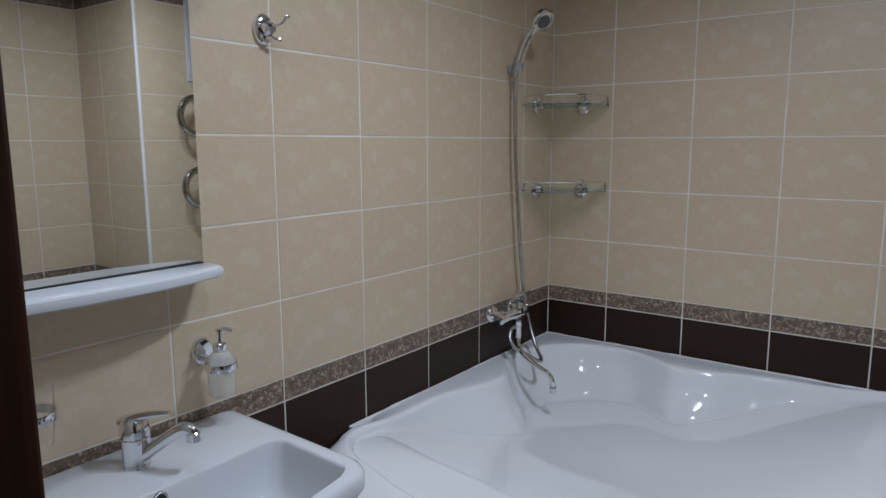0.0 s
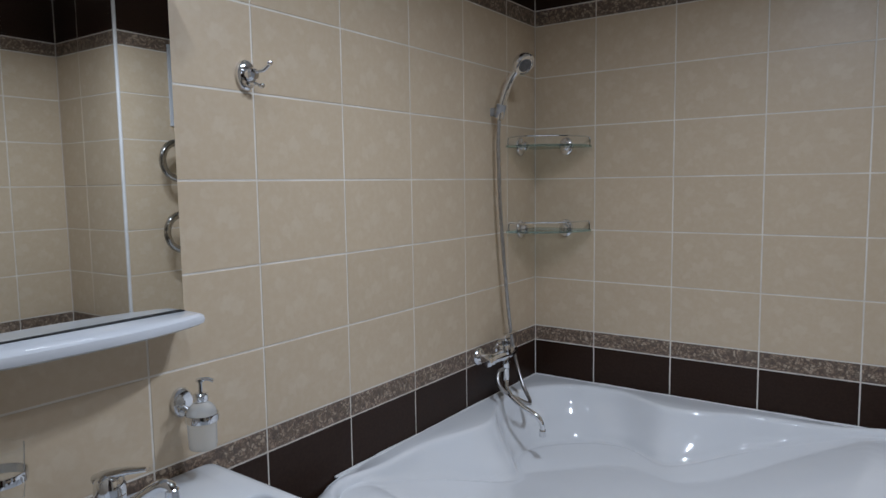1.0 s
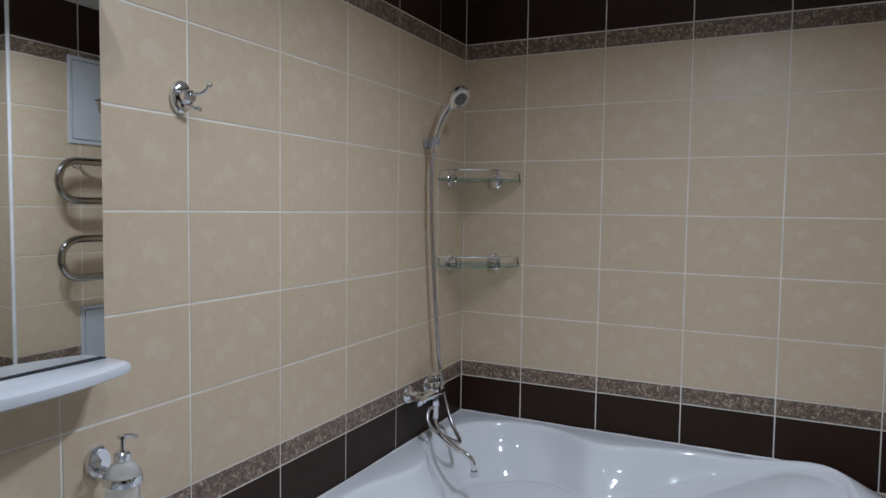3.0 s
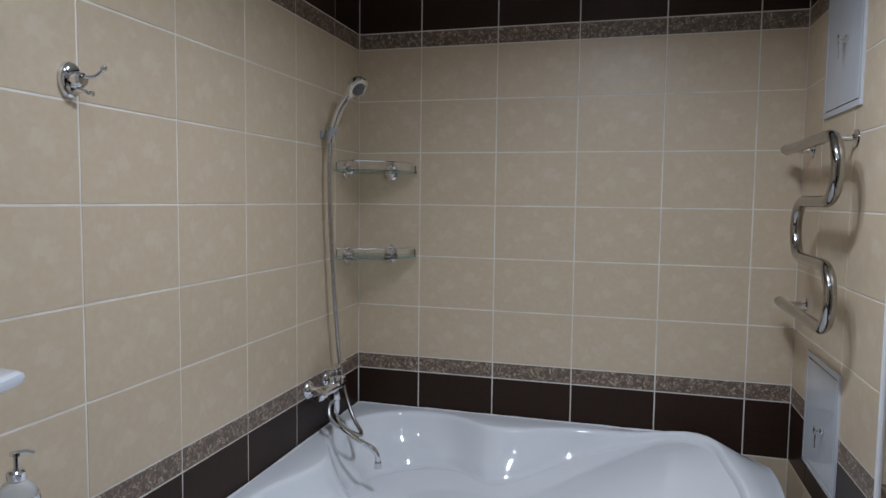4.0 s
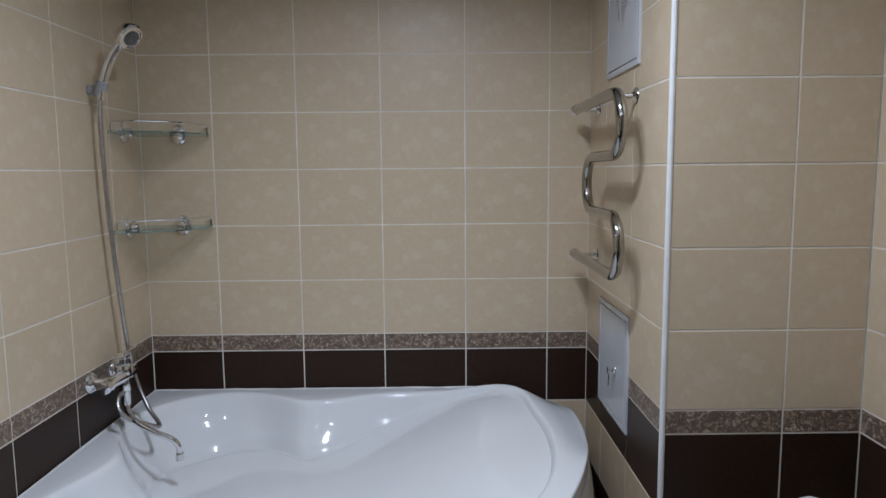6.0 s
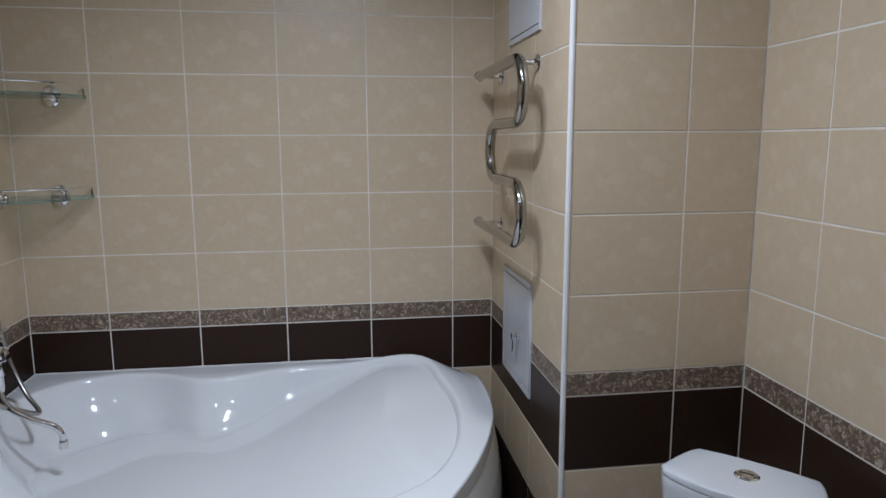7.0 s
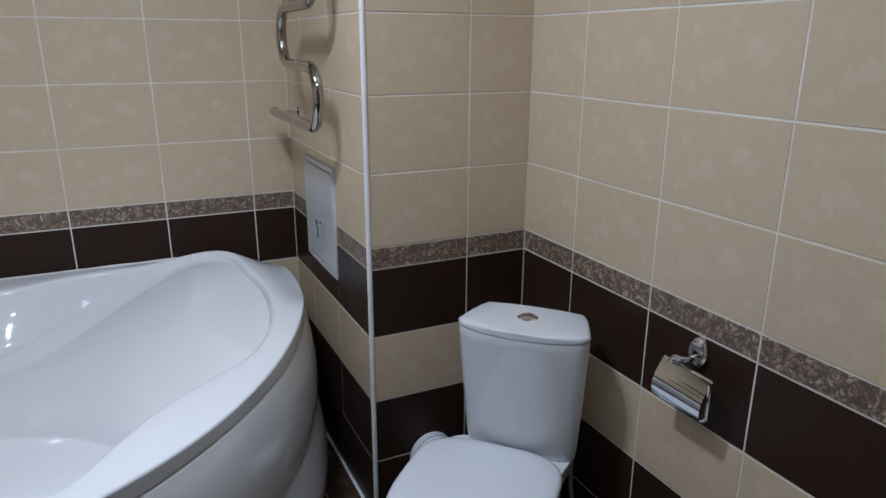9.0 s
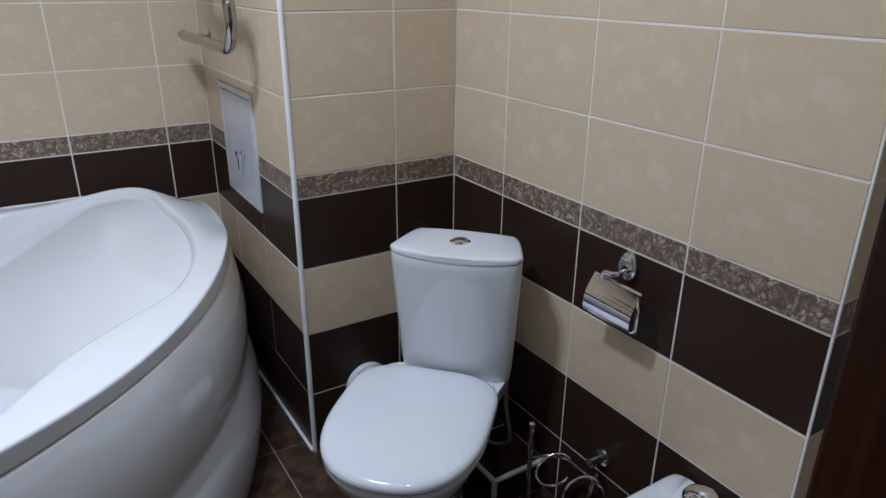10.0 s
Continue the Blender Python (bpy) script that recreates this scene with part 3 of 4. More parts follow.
# ---- basin and tap ----
def build_basin():
    b = thing("washbasin", pose(0.003, -1.872, 0), "white ceramic washbasin hung on the tiled wall", "washbasin")
    def corner_loop(corners, z, arc=8, mid=12):
        """A closed loop with a rounded corner at each (x, y, radius) and even points between."""
        ends = []
        for i, (x, y, r) in enumerate(corners):
            here = Vector((x, y))
            back = (Vector(corners[i - 1][:2]) - here).normalized() * r
            ahead = (Vector(corners[(i + 1) % len(corners)][:2]) - here).normalized() * r
            ends.append((here + back, here, here + ahead))
        out = []
        for i, (a, c, b) in enumerate(ends):
            for k in range(arc + 1):
                t = k / arc
                w = 0.72
                q = (1 - t) ** 2 + 2 * w * t * (1 - t) + t * t
                out.append((a * (1 - t) ** 2 + c * (2 * w * t * (1 - t)) + b * t * t) / q)
            nxt = ends[(i + 1) % len(ends)][0]
            out += [b.lerp(nxt, (k + 1) / (mid + 1)) for k in range(mid)]
        return [(v.x, v.y, z) for v in out]

    def outline(d, z):
        """Straight back at the wall, rounded front corners, bowed front; d shrinks it."""
        half, deep = 0.287 - d, 0.455 - d
        flat = corner_loop([(d * 0.2, -half, 0.009 + d), (deep, -half * 0.955, 0.05 + d * 0.5), (deep, half * 0.955, 0.05 + d * 0.5), (d * 0.2, half, 0.009 + d)], z)
        return [(x + 0.03 * (1 - (y / half) ** 2) * (x / deep), y, zz) for x, y, zz in flat]

    def bowl(k, z, r=0.03):
        w, h = 0.114 * k, 0.24 * k
        flat = corner_loop([(0.328 - w, -h, r), (0.328 + w, -h * 0.95, r), (0.328 + w, h * 0.95, r), (0.328 - w, h, r)], z)
        return [(x + 0.02 * k * (1 - (y / h) ** 2) * max(0, (x - 0.328) / w), y, zz) for x, y, zz in flat]

    rings = [outline(0.16, 0.66), outline(0.12, 0.68), outline(0.05, 0.735), outline(0.012, 0.785), outline(0.0, 0.81), outline(0.0, 0.832), outline(0.004, 0.841), outline(0.012, 0.846), outline(0.024, 0.847), bowl(1.03, 0.8465), bowl(1.01, 0.8455), bowl(0.998, 0.841), bowl(0.985, 0.828), bowl(0.95, 0.8, 0.034), bowl(0.9, 0.765, 0.04), bowl(0.82, 0.738, 0.05), bowl(0.62, 0.716, 0.06), bowl(0.3, 0.705, 0.04), bowl(0.05, 0.703, 0.006)]
    part("bowl", loft(rings), CERAMIC, b, "white ceramic bowl", sharp=50)
    ov = Matrix.Translation((0.2175, -0.03, 0.829)) @ pose(0, 0, 0, 0, 82, 0)
    part("overflow_ring", lathe([(0.0105, 0), (0.015, 0.001), (0.014, 0.004), (0.0105, 0.003)], 24, ov), CHROME, b, "chrome overflow ring")
    # solid near-black disc painted as the shade inside the overflow
    part("overflow_hole", lathe([(0.0102, 0), (0.0102, 0.0035), (0, 0.0035)], 20, ov), BLACK, b)
    part("drain", lathe([(0.03, 0.0), (0.03, 0.004), (0.02, 0.005), (0, 0.002)], 24, pose(0.325, 0, 0.703)), CHROME, b, "chrome drain")


build_basin()


def build_basin_tap():
    t = thing("basin_tap", pose(0.1, -1.876, 0.846, 0, 0, 24), "chrome single-lever tap on the washbasin", "tap")
    part("body", lathe([(0.0255, 0), (0.0258, 0.003), (0.0245, 0.006), (0.0255, 0.03), (0.0275, 0.06), (0.026, 0.0615), (0.0278, 0.063), (0.0278, 0.078), (0.025, 0.093), (0.016, 0.103), (0, 0.107)], 32), CHROME, t)
    p = smooth_path([(0.01, 0, 0.02), (0.045, 0, 0.045), (0.085, 0, 0.074), (0.106, 0, 0.086), (0.119, 0, 0.086), (0.126, 0, 0.08)], 5)
    part("spout", tube(p, 0.011, 16, taper=[0.0135 - 0.0025 * i / (len(p) - 1) for i in range(len(p))]), CHROME, t)
    part("aerator", lathe([(0.0105, 0.062), (0.0128, 0.064), (0.0128, 0.08), (0.01, 0.083)], 18, pose(0.1262, 0, 0.0)), CHROME, t)
    q = smooth_path([(-0.018, 0, 0.08), (0.004, 0, 0.098), (0.035, 0, 0.111), (0.062, 0, 0.118), (0.08, 0, 0.122)], 5)
    lever = tube(q, 0.007, 14, taper=[0.019 - 0.013 * (i / (len(q) - 1)) ** 0.8 for i in range(len(q))])
    part("lever", scaled(lever, Matrix.Translation((0, 0, 0.103)) @ Matrix.Diagonal((1, 1.1, 0.6, 1)) @ Matrix.Translation((0, 0, -0.103))), CHROME, t)


build_basin_tap()


# ---- bath mixer and shower ----
def build_mixer():
    m = thing("bath_mixer", pose(0, -0.375, 0.835), "chrome wall-mounted bath mixer with long curved spout", "mixer tap")
    along = Matrix(((0, 0, 1, 0), (1, 0, 0, 0), (0, 1, 0, 0), (0, 0, 0, 1)))
    for y in (-0.075, 0.075):
        part("flange", lathe([(0.033, 0.001), (0.032, 0.006), (0.024, 0.014), (0.014, 0.018), (0.013, 0.045), (0.017, 0.046), (0.017, 0.07), (0.014, 0.073)], 24, on_left(y, 0)), CHROME, m)
    bar = tube([(0.066, -0.095, 0), (0.066, -0.085, 0), (0.066, -0.04, 0), (0.066, 0.02, 0), (0.066, 0.05, 0), (0.066, 0.062, 0)], 0.018, 20, taper=[0.01, 0.016, 0.019, 0.022, 0.019, 0.01])
    part("body", bar, CHROME, m)
    part("end_knob", lathe([(0.012, -0.02), (0.021, -0.018), (0.018, -0.006), (0.022, 0.006), (0.021, 0.02), (0.012, 0.023)], 8, pose(0.066, -0.112, 0.0, 90)), CHROME, m, "faceted chrome end knob")
    part("cartridge", lathe([(0.024, 0.0), (0.024, 0.03), (0.022, 0.034), (0.024, 0.037), (0.023, 0.052), (0.015, 0.058), (0, 0.059)], 24, pose(0.066, 0, 0.004)), CHROME, m)
    lever = block((0.036, 0.036, 0.022), (0.066, 0.0, 0.062), 0.006)
    block((0.022, 0.07, 0.007), (0.066, 0.05, 0.071), 0.003, 2, lever)
    part("lever", lever, CHROME, m)
    part("diverter", lathe([(0.0, -0.098), (0.012, -0.097), (0.014, -0.085), (0.014, -0.05), (0.018, -0.046), (0.018, -0.012), (0.014, 0)], 20, pose(0.07, 0.0, 0)), CHROME, m)
    p = smooth_path([(0.07, 0.0, -0.088), (0.074, -0.006, -0.1), (0.095, -0.035, -0.116), (0.135, -0.064, -0.134), (0.19, -0.08, -0.156), (0.24, -0.08, -0.178), (0.258, -0.078, -0.202), (0.261, -0.078, -0.225)], 6)
    part("spout", tube(p, 0.0092, 16), CHROME, m, "long curved chrome spout")
    part("aerator", lathe([(0.009, -0.248), (0.0125, -0.246), (0.0125, -0.226), (0.0105, -0.222)], 18, pose(0.261, -0.078, 0)), CHROME, m)


build_mixer()


def build_shower():
    s = thing("hand_shower", pose(0, 0, 0), "chrome hand shower with ribbed metal hose in a wall bracket", "shower")
    br = block((0.032, 0.022, 0.03), (0.016, -0.346, 1.722), 0.005)
    part("bracket", br, GREY_PLASTIC, s, "grey plastic wall bracket")
    part("bracket_cup", lathe([(0.013, -0.026), (0.017, -0.024), (0.018, 0.022), (0.015, 0.024)], 20, pose(0.05, -0.366, 1.722, 6, 18, 0)), GREY_PLASTIC, s)
    p = smooth_path([(0.047, -0.368, 1.69), (0.06, -0.368, 1.745), (0.082, -0.367, 1.805), (0.113, -0.366, 1.852), (0.138, -0.366, 1.87)], 6)
    part("handle", tube(p, 0.012, 16, taper=[0.009 + 0.0045 * math.sin(math.pi * min(1, 0.25 + 0.75 * i / (len(p) - 1))) for i in range(len(p))]), CHROME, s)
    head_m = look((0.142, -0.362, 1.878), (0.142 + 0.74, -0.362 - 0.24, 1.878 - 0.66)) @ Matrix.Scale(1.2, 4)
    head = part("head", lathe([(0, 0.026), (0.014, 0.026), (0.026, 0.018), (0.033, 0.006), (0.035, -0.004), (0.032, -0.01), (0.026, -0.011), (0.025, -0.009), (0, -0.009)], 32, head_m), CHROME, s, "round chrome shower head")
    part("spray_face", lathe([(0.021, -0.0085), (0.02, -0.0115), (0.012, -0.012), (0, -0.012)], 28, head_m), SPRAY, head, "dark grey spray face")
    hose = smooth_path([(0.046, -0.368, 1.695), (0.043, -0.37, 1.6), (0.044, -0.362, 1.4), (0.046, -0.342, 1.2), (0.049, -0.315, 1.0), (0.052, -0.292, 0.87), (0.07, -0.288, 0.78), (0.11, -0.31, 0.705), (0.155, -0.345, 0.668), (0.162, -0.375, 0.667), (0.135, -0.412, 0.692), (0.1, -0.436, 0.717), (0.075, -0.438, 0.748), (0.066, -0.415, 0.778), (0.07, -0.385, 0.785)], 16)
    ribs = [0.0074 if i % 2 else 0.0066 for i in range(len(hose))]
    part("hose", tube(hose, 0.007, 10, taper=ribs), STEEL, s, "ribbed metal hose", sharp=80)


build_shower()


# ---- glass corner shelves ----
def clip_shape():
    """A domed oval rosette with a short clamping boss."""
    return lathe([(1, 0.0005), (1.02, 0.004), (0.97, 0.009), (0.8, 0.013), (0.5, 0.014), (0.46, 0.018), (0.48, 0.03), (0.4, 0.034), (0, 0.035)], 28, sx=0.029, sy=0.0355)


def build_corner_shelf(z):
    s = thing("corner_shelf", pose(0, 0, z), "clear glass corner shelf with chrome rail and wall clips", "shelf", "glass corner shelves")
    R, n = 0.255, 20
    arc = [(0.03 + (R - 0.03) * math.sin(math.pi / 2 * i / n), -(0.03 + (R - 0.03) * math.cos(math.pi / 2 * i / n))) for i in range(n + 1)]
    shape = [(0.004, -0.004), (0.004, arc[0][1] + 0.008)] + [(max(x, 0.012), min(y, -0.012)) for x, y in arc] + [(arc[-1][0] - 0.008, -0.004)]
    plate = part("glass_plate", loft([[(x, y, zz) for x, y in shape] for zz in (-0.004, 0.004)]), GLASS, s, "clear green-edged glass plate")
    plate.data.materials.append(GLASS_EDGE)
    for p in plate.data.polygons:
        p.material_index = 1 if abs(p.normal.z) < 0.5 else 0
    part("wall_clip", scaled(clip_shape(), on_left(-0.135, 0.004)), CHROME, s)
    part("wall_clip", scaled(clip_shape(), on_back(0.14, 0.004)), CHROME, s)
    k = 0.955
    wire = [(0.012, arc[0][1] * k, 0.002), (0.012, arc[0][1] * k, 0.034)] + [(x * k, y * k, 0.036) for x, y in arc[1:-1]] + [(arc[-1][0] * k, -0.012, 0.034), (arc[-1][0] * k, -0.012, 0.002)]
    part("rail", tube(rounded_path(wire, 0.01, 4), 0.0028, 8), CHROME, s, "thin chrome guard rail")


build_corner_shelf(1.602)
build_corner_shelf(1.278)


# ---- heated towel rail ----
def build_towel_rail():
    s = thing("towel_rail", pose(0, 0, 0), "polished steel serpentine towel rail on the tiled wall", "towel rail")
    X = 1.54
    pts = [(X, -0.115, 1.672), (X, -0.69, 1.672), (X, -0.69, 1.506), (X, -0.295, 1.506), (X, -0.295, 1.343), (X, -0.685, 1.343), (X, -0.685, 1.178), (X, -0.115, 1.178)]
    part("pipe", tube(rounded_path(pts, 0.08, 12), 0.016, 22), RAIL_STEEL, s, "bent polished steel pipe")
    for y, z in ((-0.135, 1.672), (-0.56, 1.672), (-0.135, 1.178)):
        part("bracket", tube([(X, y, z - 0.002), (BOX_X - 0.002, y, z - 0.002)], 0.007, 12), CHROME, s)
        part("flange", lathe([(0.024, 0.001), (0.023, 0.005), (0.012, 0.009), (0.008, 0.012)], 24, on_right(y, z - 0.002, BOX_X)), CHROME, s)
    for z in (1.672, 1.178):
        part("end_cap", lathe([(0, 0.01), (0.012, 0.008), (0.017, 0.003), (0.018, -0.012), (0.016, -0.014)], 20, pose(X, -0.11, z, -90)), CHROME, s)


build_towel_rail()


# ---- inspection hatches ----
def build_hatch(y0, y1, z0, z1, lock_y, lock_z, label):
    h = thing("access_hatch", pose(BOX_X, 0, 0), label, "access hatch", "white access hatches")
    yc, zc, w, hh = (y0 + y1) / 2, (z0 + z1) / 2, y1 - y0, z1 - z0
    b = 0.017
    for name, size, at in (("frame_bar", (0.008, w, b), (-0.003, yc, z1 - b / 2)), ("frame_bar", (0.008, w, b), (-0.003, yc, z0 + b / 2)), ("frame_bar", (0.008, b, hh - 2 * b), (-0.003, y0 + b / 2, zc)), ("frame_bar", (0.008, b, hh - 2 * b), (-0.003, y1 - b / 2, zc))):
        part(name, block(size, at, 0.0015), METAL_WHITE, h)
    # near-black plate gives the gap round the door its shade by colour
    part("recess", block((0.002, w - 2 * b, hh - 2 * b), (-0.0005, yc, zc)), BLACK, h)
    d = part("door", block((0.006, w - 2 * b - 0.006, hh - 2 * b - 0.006), (-0.004, yc, zc), 0.001), METAL_WHITE, h, "white painted steel door")
    part("lock", lathe([(0.011, 0.006), (0.011, 0.012), (0.008, 0.015), (0, 0.015)], 20, on_right(lock_y, lock_z, 0)), CHROME, d, "round chrome lock")
    key = block((0.004, 0.018, 0.022), (-0.03, lock_y, lock_z), 0.003)
    block((0.014, 0.003, 0.006), (-0.018, lock_y, lock_z), 0.001, bm=key)
    part("key", key, CHROME, d, "small steel key in the lock")
    part("hanging_key", block((0.0025, 0.012, 0.045), (-0.026, lock_y + 0.004, lock_z - 0.03), 0.001), CHROME, d)
    return h


build_hatch(-0.59, -0.25, 1.752, 2.125, -0.46, 1.945, "white steel access hatch with key above the towel rail")
build_hatch(-0.548, -0.212, 0.69, 1.043, -0.43, 0.852, "white steel access hatch with key below the towel rail")


# ---- toilet ----
def build_toilet():
    t = thing("toilet", pose(1.967, -1.128, 0, 0, 0, 133.2), "white ceramic close-coupled toilet with closed lid, set across the corner", "toilet")

    def cistern_ring(k, z, deep=1.0):
        half = [(0.0, -0.0), (0.115, 0.0), (0.136, 0.012), (0.15, 0.05), (0.165, 0.118), (0.163, 0.132), (0.148, 0.152), (0.1, 0.17), (0.05, 0.179), (0.0, 0.182)]
        half = [(v.x * k, v.y * deep) for v in smooth_path([(x, y, 0) for x, y in half], 4)]
        pts = [(-x + 0.0, y, z) for x, y in half] + [(x, y, z) for x, y in half[-2:0:-1]]
        return pts

    body = [cistern_ring(k, z, d) for k, z, d in ((0.8, 0.385, 0.74), (0.86, 0.39, 0.78), (0.89, 0.43, 0.82), (0.945, 0.58, 0.91), (0.988, 0.706, 0.99), (0.993, 0.7285, 0.995), (0.987, 0.7315, 0.99), (0.96, 0.732, 0.97))]
    part("cistern", loft(body), CERAMIC, t, "white ceramic cistern", sharp=50)
    lid = [cistern_ring(k, z) for k, z in ((0.95, 0.733), (0.985, 0.7332), (0.997, 0.735), (1.0, 0.738), (0.994, 0.7425), (0.978, 0.7455), (0.94, 0.7475), (0.6, 0.7495), (0.15, 0.75))]
    part("cistern_lid", loft(lid), CERAMIC, t, "white ceramic cistern lid", sharp=50)
    button = part("flush_button", lathe([(0.024, 0.742), (0.026, 0.75), (0.022, 0.753), (0.019, 0.752), (0.018, 0.754), (0, 0.755)], 28, pose(0, 0.075, 0)), CHROME, t, "round chrome flush button")
    # near-black bar drawn on the button for the shade in its split
    part("button_split", block((0.03, 0.0016, 0.001), (0, 0.075, 0.7555)), BLACK, button)

    def egg(k, z, shift=0.0, wide=0.186, tip=0.605, back=0.158, n=56, taper=0.28):
        """Seat outline: nearly straight sides and a round nose."""
        out = []
        cy = 0.36
        for i in range(n):
            a = 2 * math.pi * i / n
            c, s = math.cos(a), math.sin(a)
            e = 2 / (2.35 if s > 0 else 6)
            ry = (tip - cy) if s > 0 else (cy - back)
            w = wide * (1 if s > 0 else 1 - taper * s * s)
            out.append((0.043 + k * w * math.copysign(abs(c) ** e, c), cy + shift + k * ry * math.copysign(abs(s) ** e, s), z))
        return out

    seat = [egg(0.96, 0.392), egg(0.985, 0.394), egg(0.985, 0.406), egg(0.96, 0.408)]
    part("seat", loft(seat), PLASTIC, t, "white plastic seat ring")
    cover = [egg(0.95, 0.4085), egg(0.995, 0.411), egg(1.0, 0.418), egg(0.985, 0.426), egg(0.94, 0.431), egg(0.8, 0.435), egg(0.5, 0.438), egg(0.1, 0.439)]
    part("cover", loft(cover), PLASTIC, t, "closed white plastic cover", sharp=50)
    for x in (-0.042, 0.128):
        part("hinge", lathe([(0.012, 0.39), (0.013, 0.41), (0.01, 0.418), (0, 0.419)], 16, pose(x, 0.105, 0)), PLASTIC, t)

    def bowl(wide, tip, back, z):
        return egg(1, z, 0, wide, tip, back, taper=0.12)
    rings = [bowl(0.105, 0.42, 0.16, 0.0), bowl(0.105, 0.42, 0.16, 0.02), bowl(0.098, 0.415, 0.16, 0.1), bowl(0.105, 0.44, 0.15, 0.2), bowl(0.14, 0.53, 0.12, 0.3), bowl(0.168, 0.588, 0.1, 0.36), bowl(0.174, 0.596, 0.09, 0.384), bowl(0.168, 0.59, 0.09, 0.391)]
    part("pan", loft(rings), CERAMIC, t, "white ceramic pan", sharp=50)
    deck = [[(x * k, y, z) for x, y in ((-0.13, 0.02), (0.14, 0.02), (0.15, 0.1), (0.15, 0.2), (-0.12, 0.2), (-0.138, 0.1))] for k, z in ((0.7, 0.3), (0.98, 0.35), (1.0, 0.384), (0.99, 0.388))]
    part("rear_deck", loft(deck), CERAMIC, t, "", sharp=40)
    hose = smooth_path([(-0.13, 0.06, 0.37), (-0.135, 0.07, 0.28), (-0.15, 0.08, 0.2), (-0.13, 0.06, 0.15), (-0.08, 0.04, 0.14), (-0.04, 0.0, 0.18)], 7)
    part("supply_hose", tube(hose, 0.006, 10), STEEL, t, "thin metal water supply hose")


build_toilet()
pipe = thing("soil_pipe", pose(0, 0, 0), "white plastic soil pipe from the toilet into the wall", "pipe")
part("elbow", tube(smooth_path([(1.8, BOX_Y - 0.004, 0.185), (1.802, -0.9, 0.188), (1.81, -0.98, 0.19), (1.845, -1.06, 0.185), (1.9, -1.14, 0.18)], 6), 0.066, 24), PLASTIC, pipe)
part("collar", tube([(1.8, BOX_Y - 0.002, 0.185), (1.801, -0.862, 0.186)], 0.072, 28), PLASTIC, pipe)

# low tiled duct beside the toilet, edged with white profiles
DX, DY, DZ = 1.936, -1.328, 0.1
duct = wall("wall_duct", (DX + G, DY + G, -0.003), (RIGHT_X - 0.001, BOX_Y - 0.001, DZ - G), GROUT, "low dark tiled pipe duct with white edge profiles", "duct")
for a, b in (((DX, DY, 0), (DX, DY, DZ)), ((DX, DY, DZ), (RIGHT_X, DY, DZ)), ((DX, DY, DZ), (DX, BOX_Y, DZ))):
    v = Vector(b) - Vector(a)
    tr = part("edge_trim", block((0.011, 0.011, v.length), (0, 0, v.length / 2), 0.003), TRIM)
    tr.matrix_world = Matrix.Translation(Vector(a) + Vector((0.003, 0.003, -0.003))) @ v.to_track_quat("Z", "Y").to_matrix().to_4x4()
    tagged(tr, "white edge profile on the tiled duct", "trim", kind="structure")


# ---- paper holder, brush rack, bidet ----
def build_paper_holder():
    h = thing("toilet_roll_holder", on_right(-1.547, 0.774, RIGHT_X), "chrome toilet roll holder with curved cover, empty", "toilet roll holder")
    part("wall_plate", rosette(0.025, 0.034, 0.015), CHROME, h)
    part("arm", tube(rounded_path([(0, -0.01, 0.01), (0, -0.012, 0.045), (-0.03, -0.014, 0.046), (-0.034, -0.03, 0.046)], 0.014, 6), 0.0065, 12), CHROME, h)
    outer = []
    for i in range(17):
        t = i / 16
        outer.append((-0.028 - 0.085 * t, 0.036 + 0.032 * math.sin(math.pi * (0.02 + 0.62 * t))))
    section = outer + [(y, z - 0.0018) for y, z in reversed(outer)]
    bm = loft([[(x, y, z) for y, z in section] for x in (-0.064, -0.063, 0.0, 0.073, 0.074)])
    part("cover", bm, CHROME, h, "curved chrome cover plate", sharp=60)
    part("roll_bar", tube(rounded_path([(0.078, -0.03, 0.05), (0.078, -0.118, 0.05), (-0.06, -0.12, 0.05)], 0.012, 5), 0.004, 10), CHROME, h)


build_paper_holder()


def build_rack():
    r = thing("brush_rack", pose(0, 0, 0), "chrome wire rack with open rings on the wall", "bathroom rack")
    part("wall_plate", lathe([(0.024, 0.001), (0.023, 0.006), (0.013, 0.012), (0.013, 0.045), (0.01, 0.047)], 24, on_right(-1.533, 0.25, RIGHT_X)), CHROME, r)
    part("crossbar", tube(rounded_path([(1.987, -1.408, 0.215), (2.04, -1.43, 0.218), (2.06, -1.47, 0.222), (2.06, -1.6, 0.222), (2.03, -1.63, 0.222)], 0.02, 5), 0.0045, 10), CHROME, r)
    for cy in (-1.478, -1.578):
        ring = [(2.008 + 0.045 * math.cos(a), cy + 0.042 * math.sin(a), 0.218 + 0.02 * math.cos(a)) for a in [radians(-12 + 290 * i / 28) for i in range(29)]]
        part("ring", tube(ring, 0.004, 10), CHROME, r)
    part("rod", tube([(1.987, -1.408, 0.06), (1.987, -1.408, 0.315)], 0.0065, 12), CHROME, r)
    part("rod_cap", lathe([(0.0065, 0.31), (0.0085, 0.313), (0.0085, 0.322), (0.004, 0.325), (0, 0.325)], 16, pose(1.987, -1.408, 0)), CHROME, r)
    part("foot_bar", tube(rounded_path([(1.987, -1.408, 0.075), (2.03, -1.47, 0.07), (2.06, -1.53, 0.075), (2.1, -1.533, 0.2)], 0.03, 5), 0.0055, 10), CHROME, r)


build_rack()


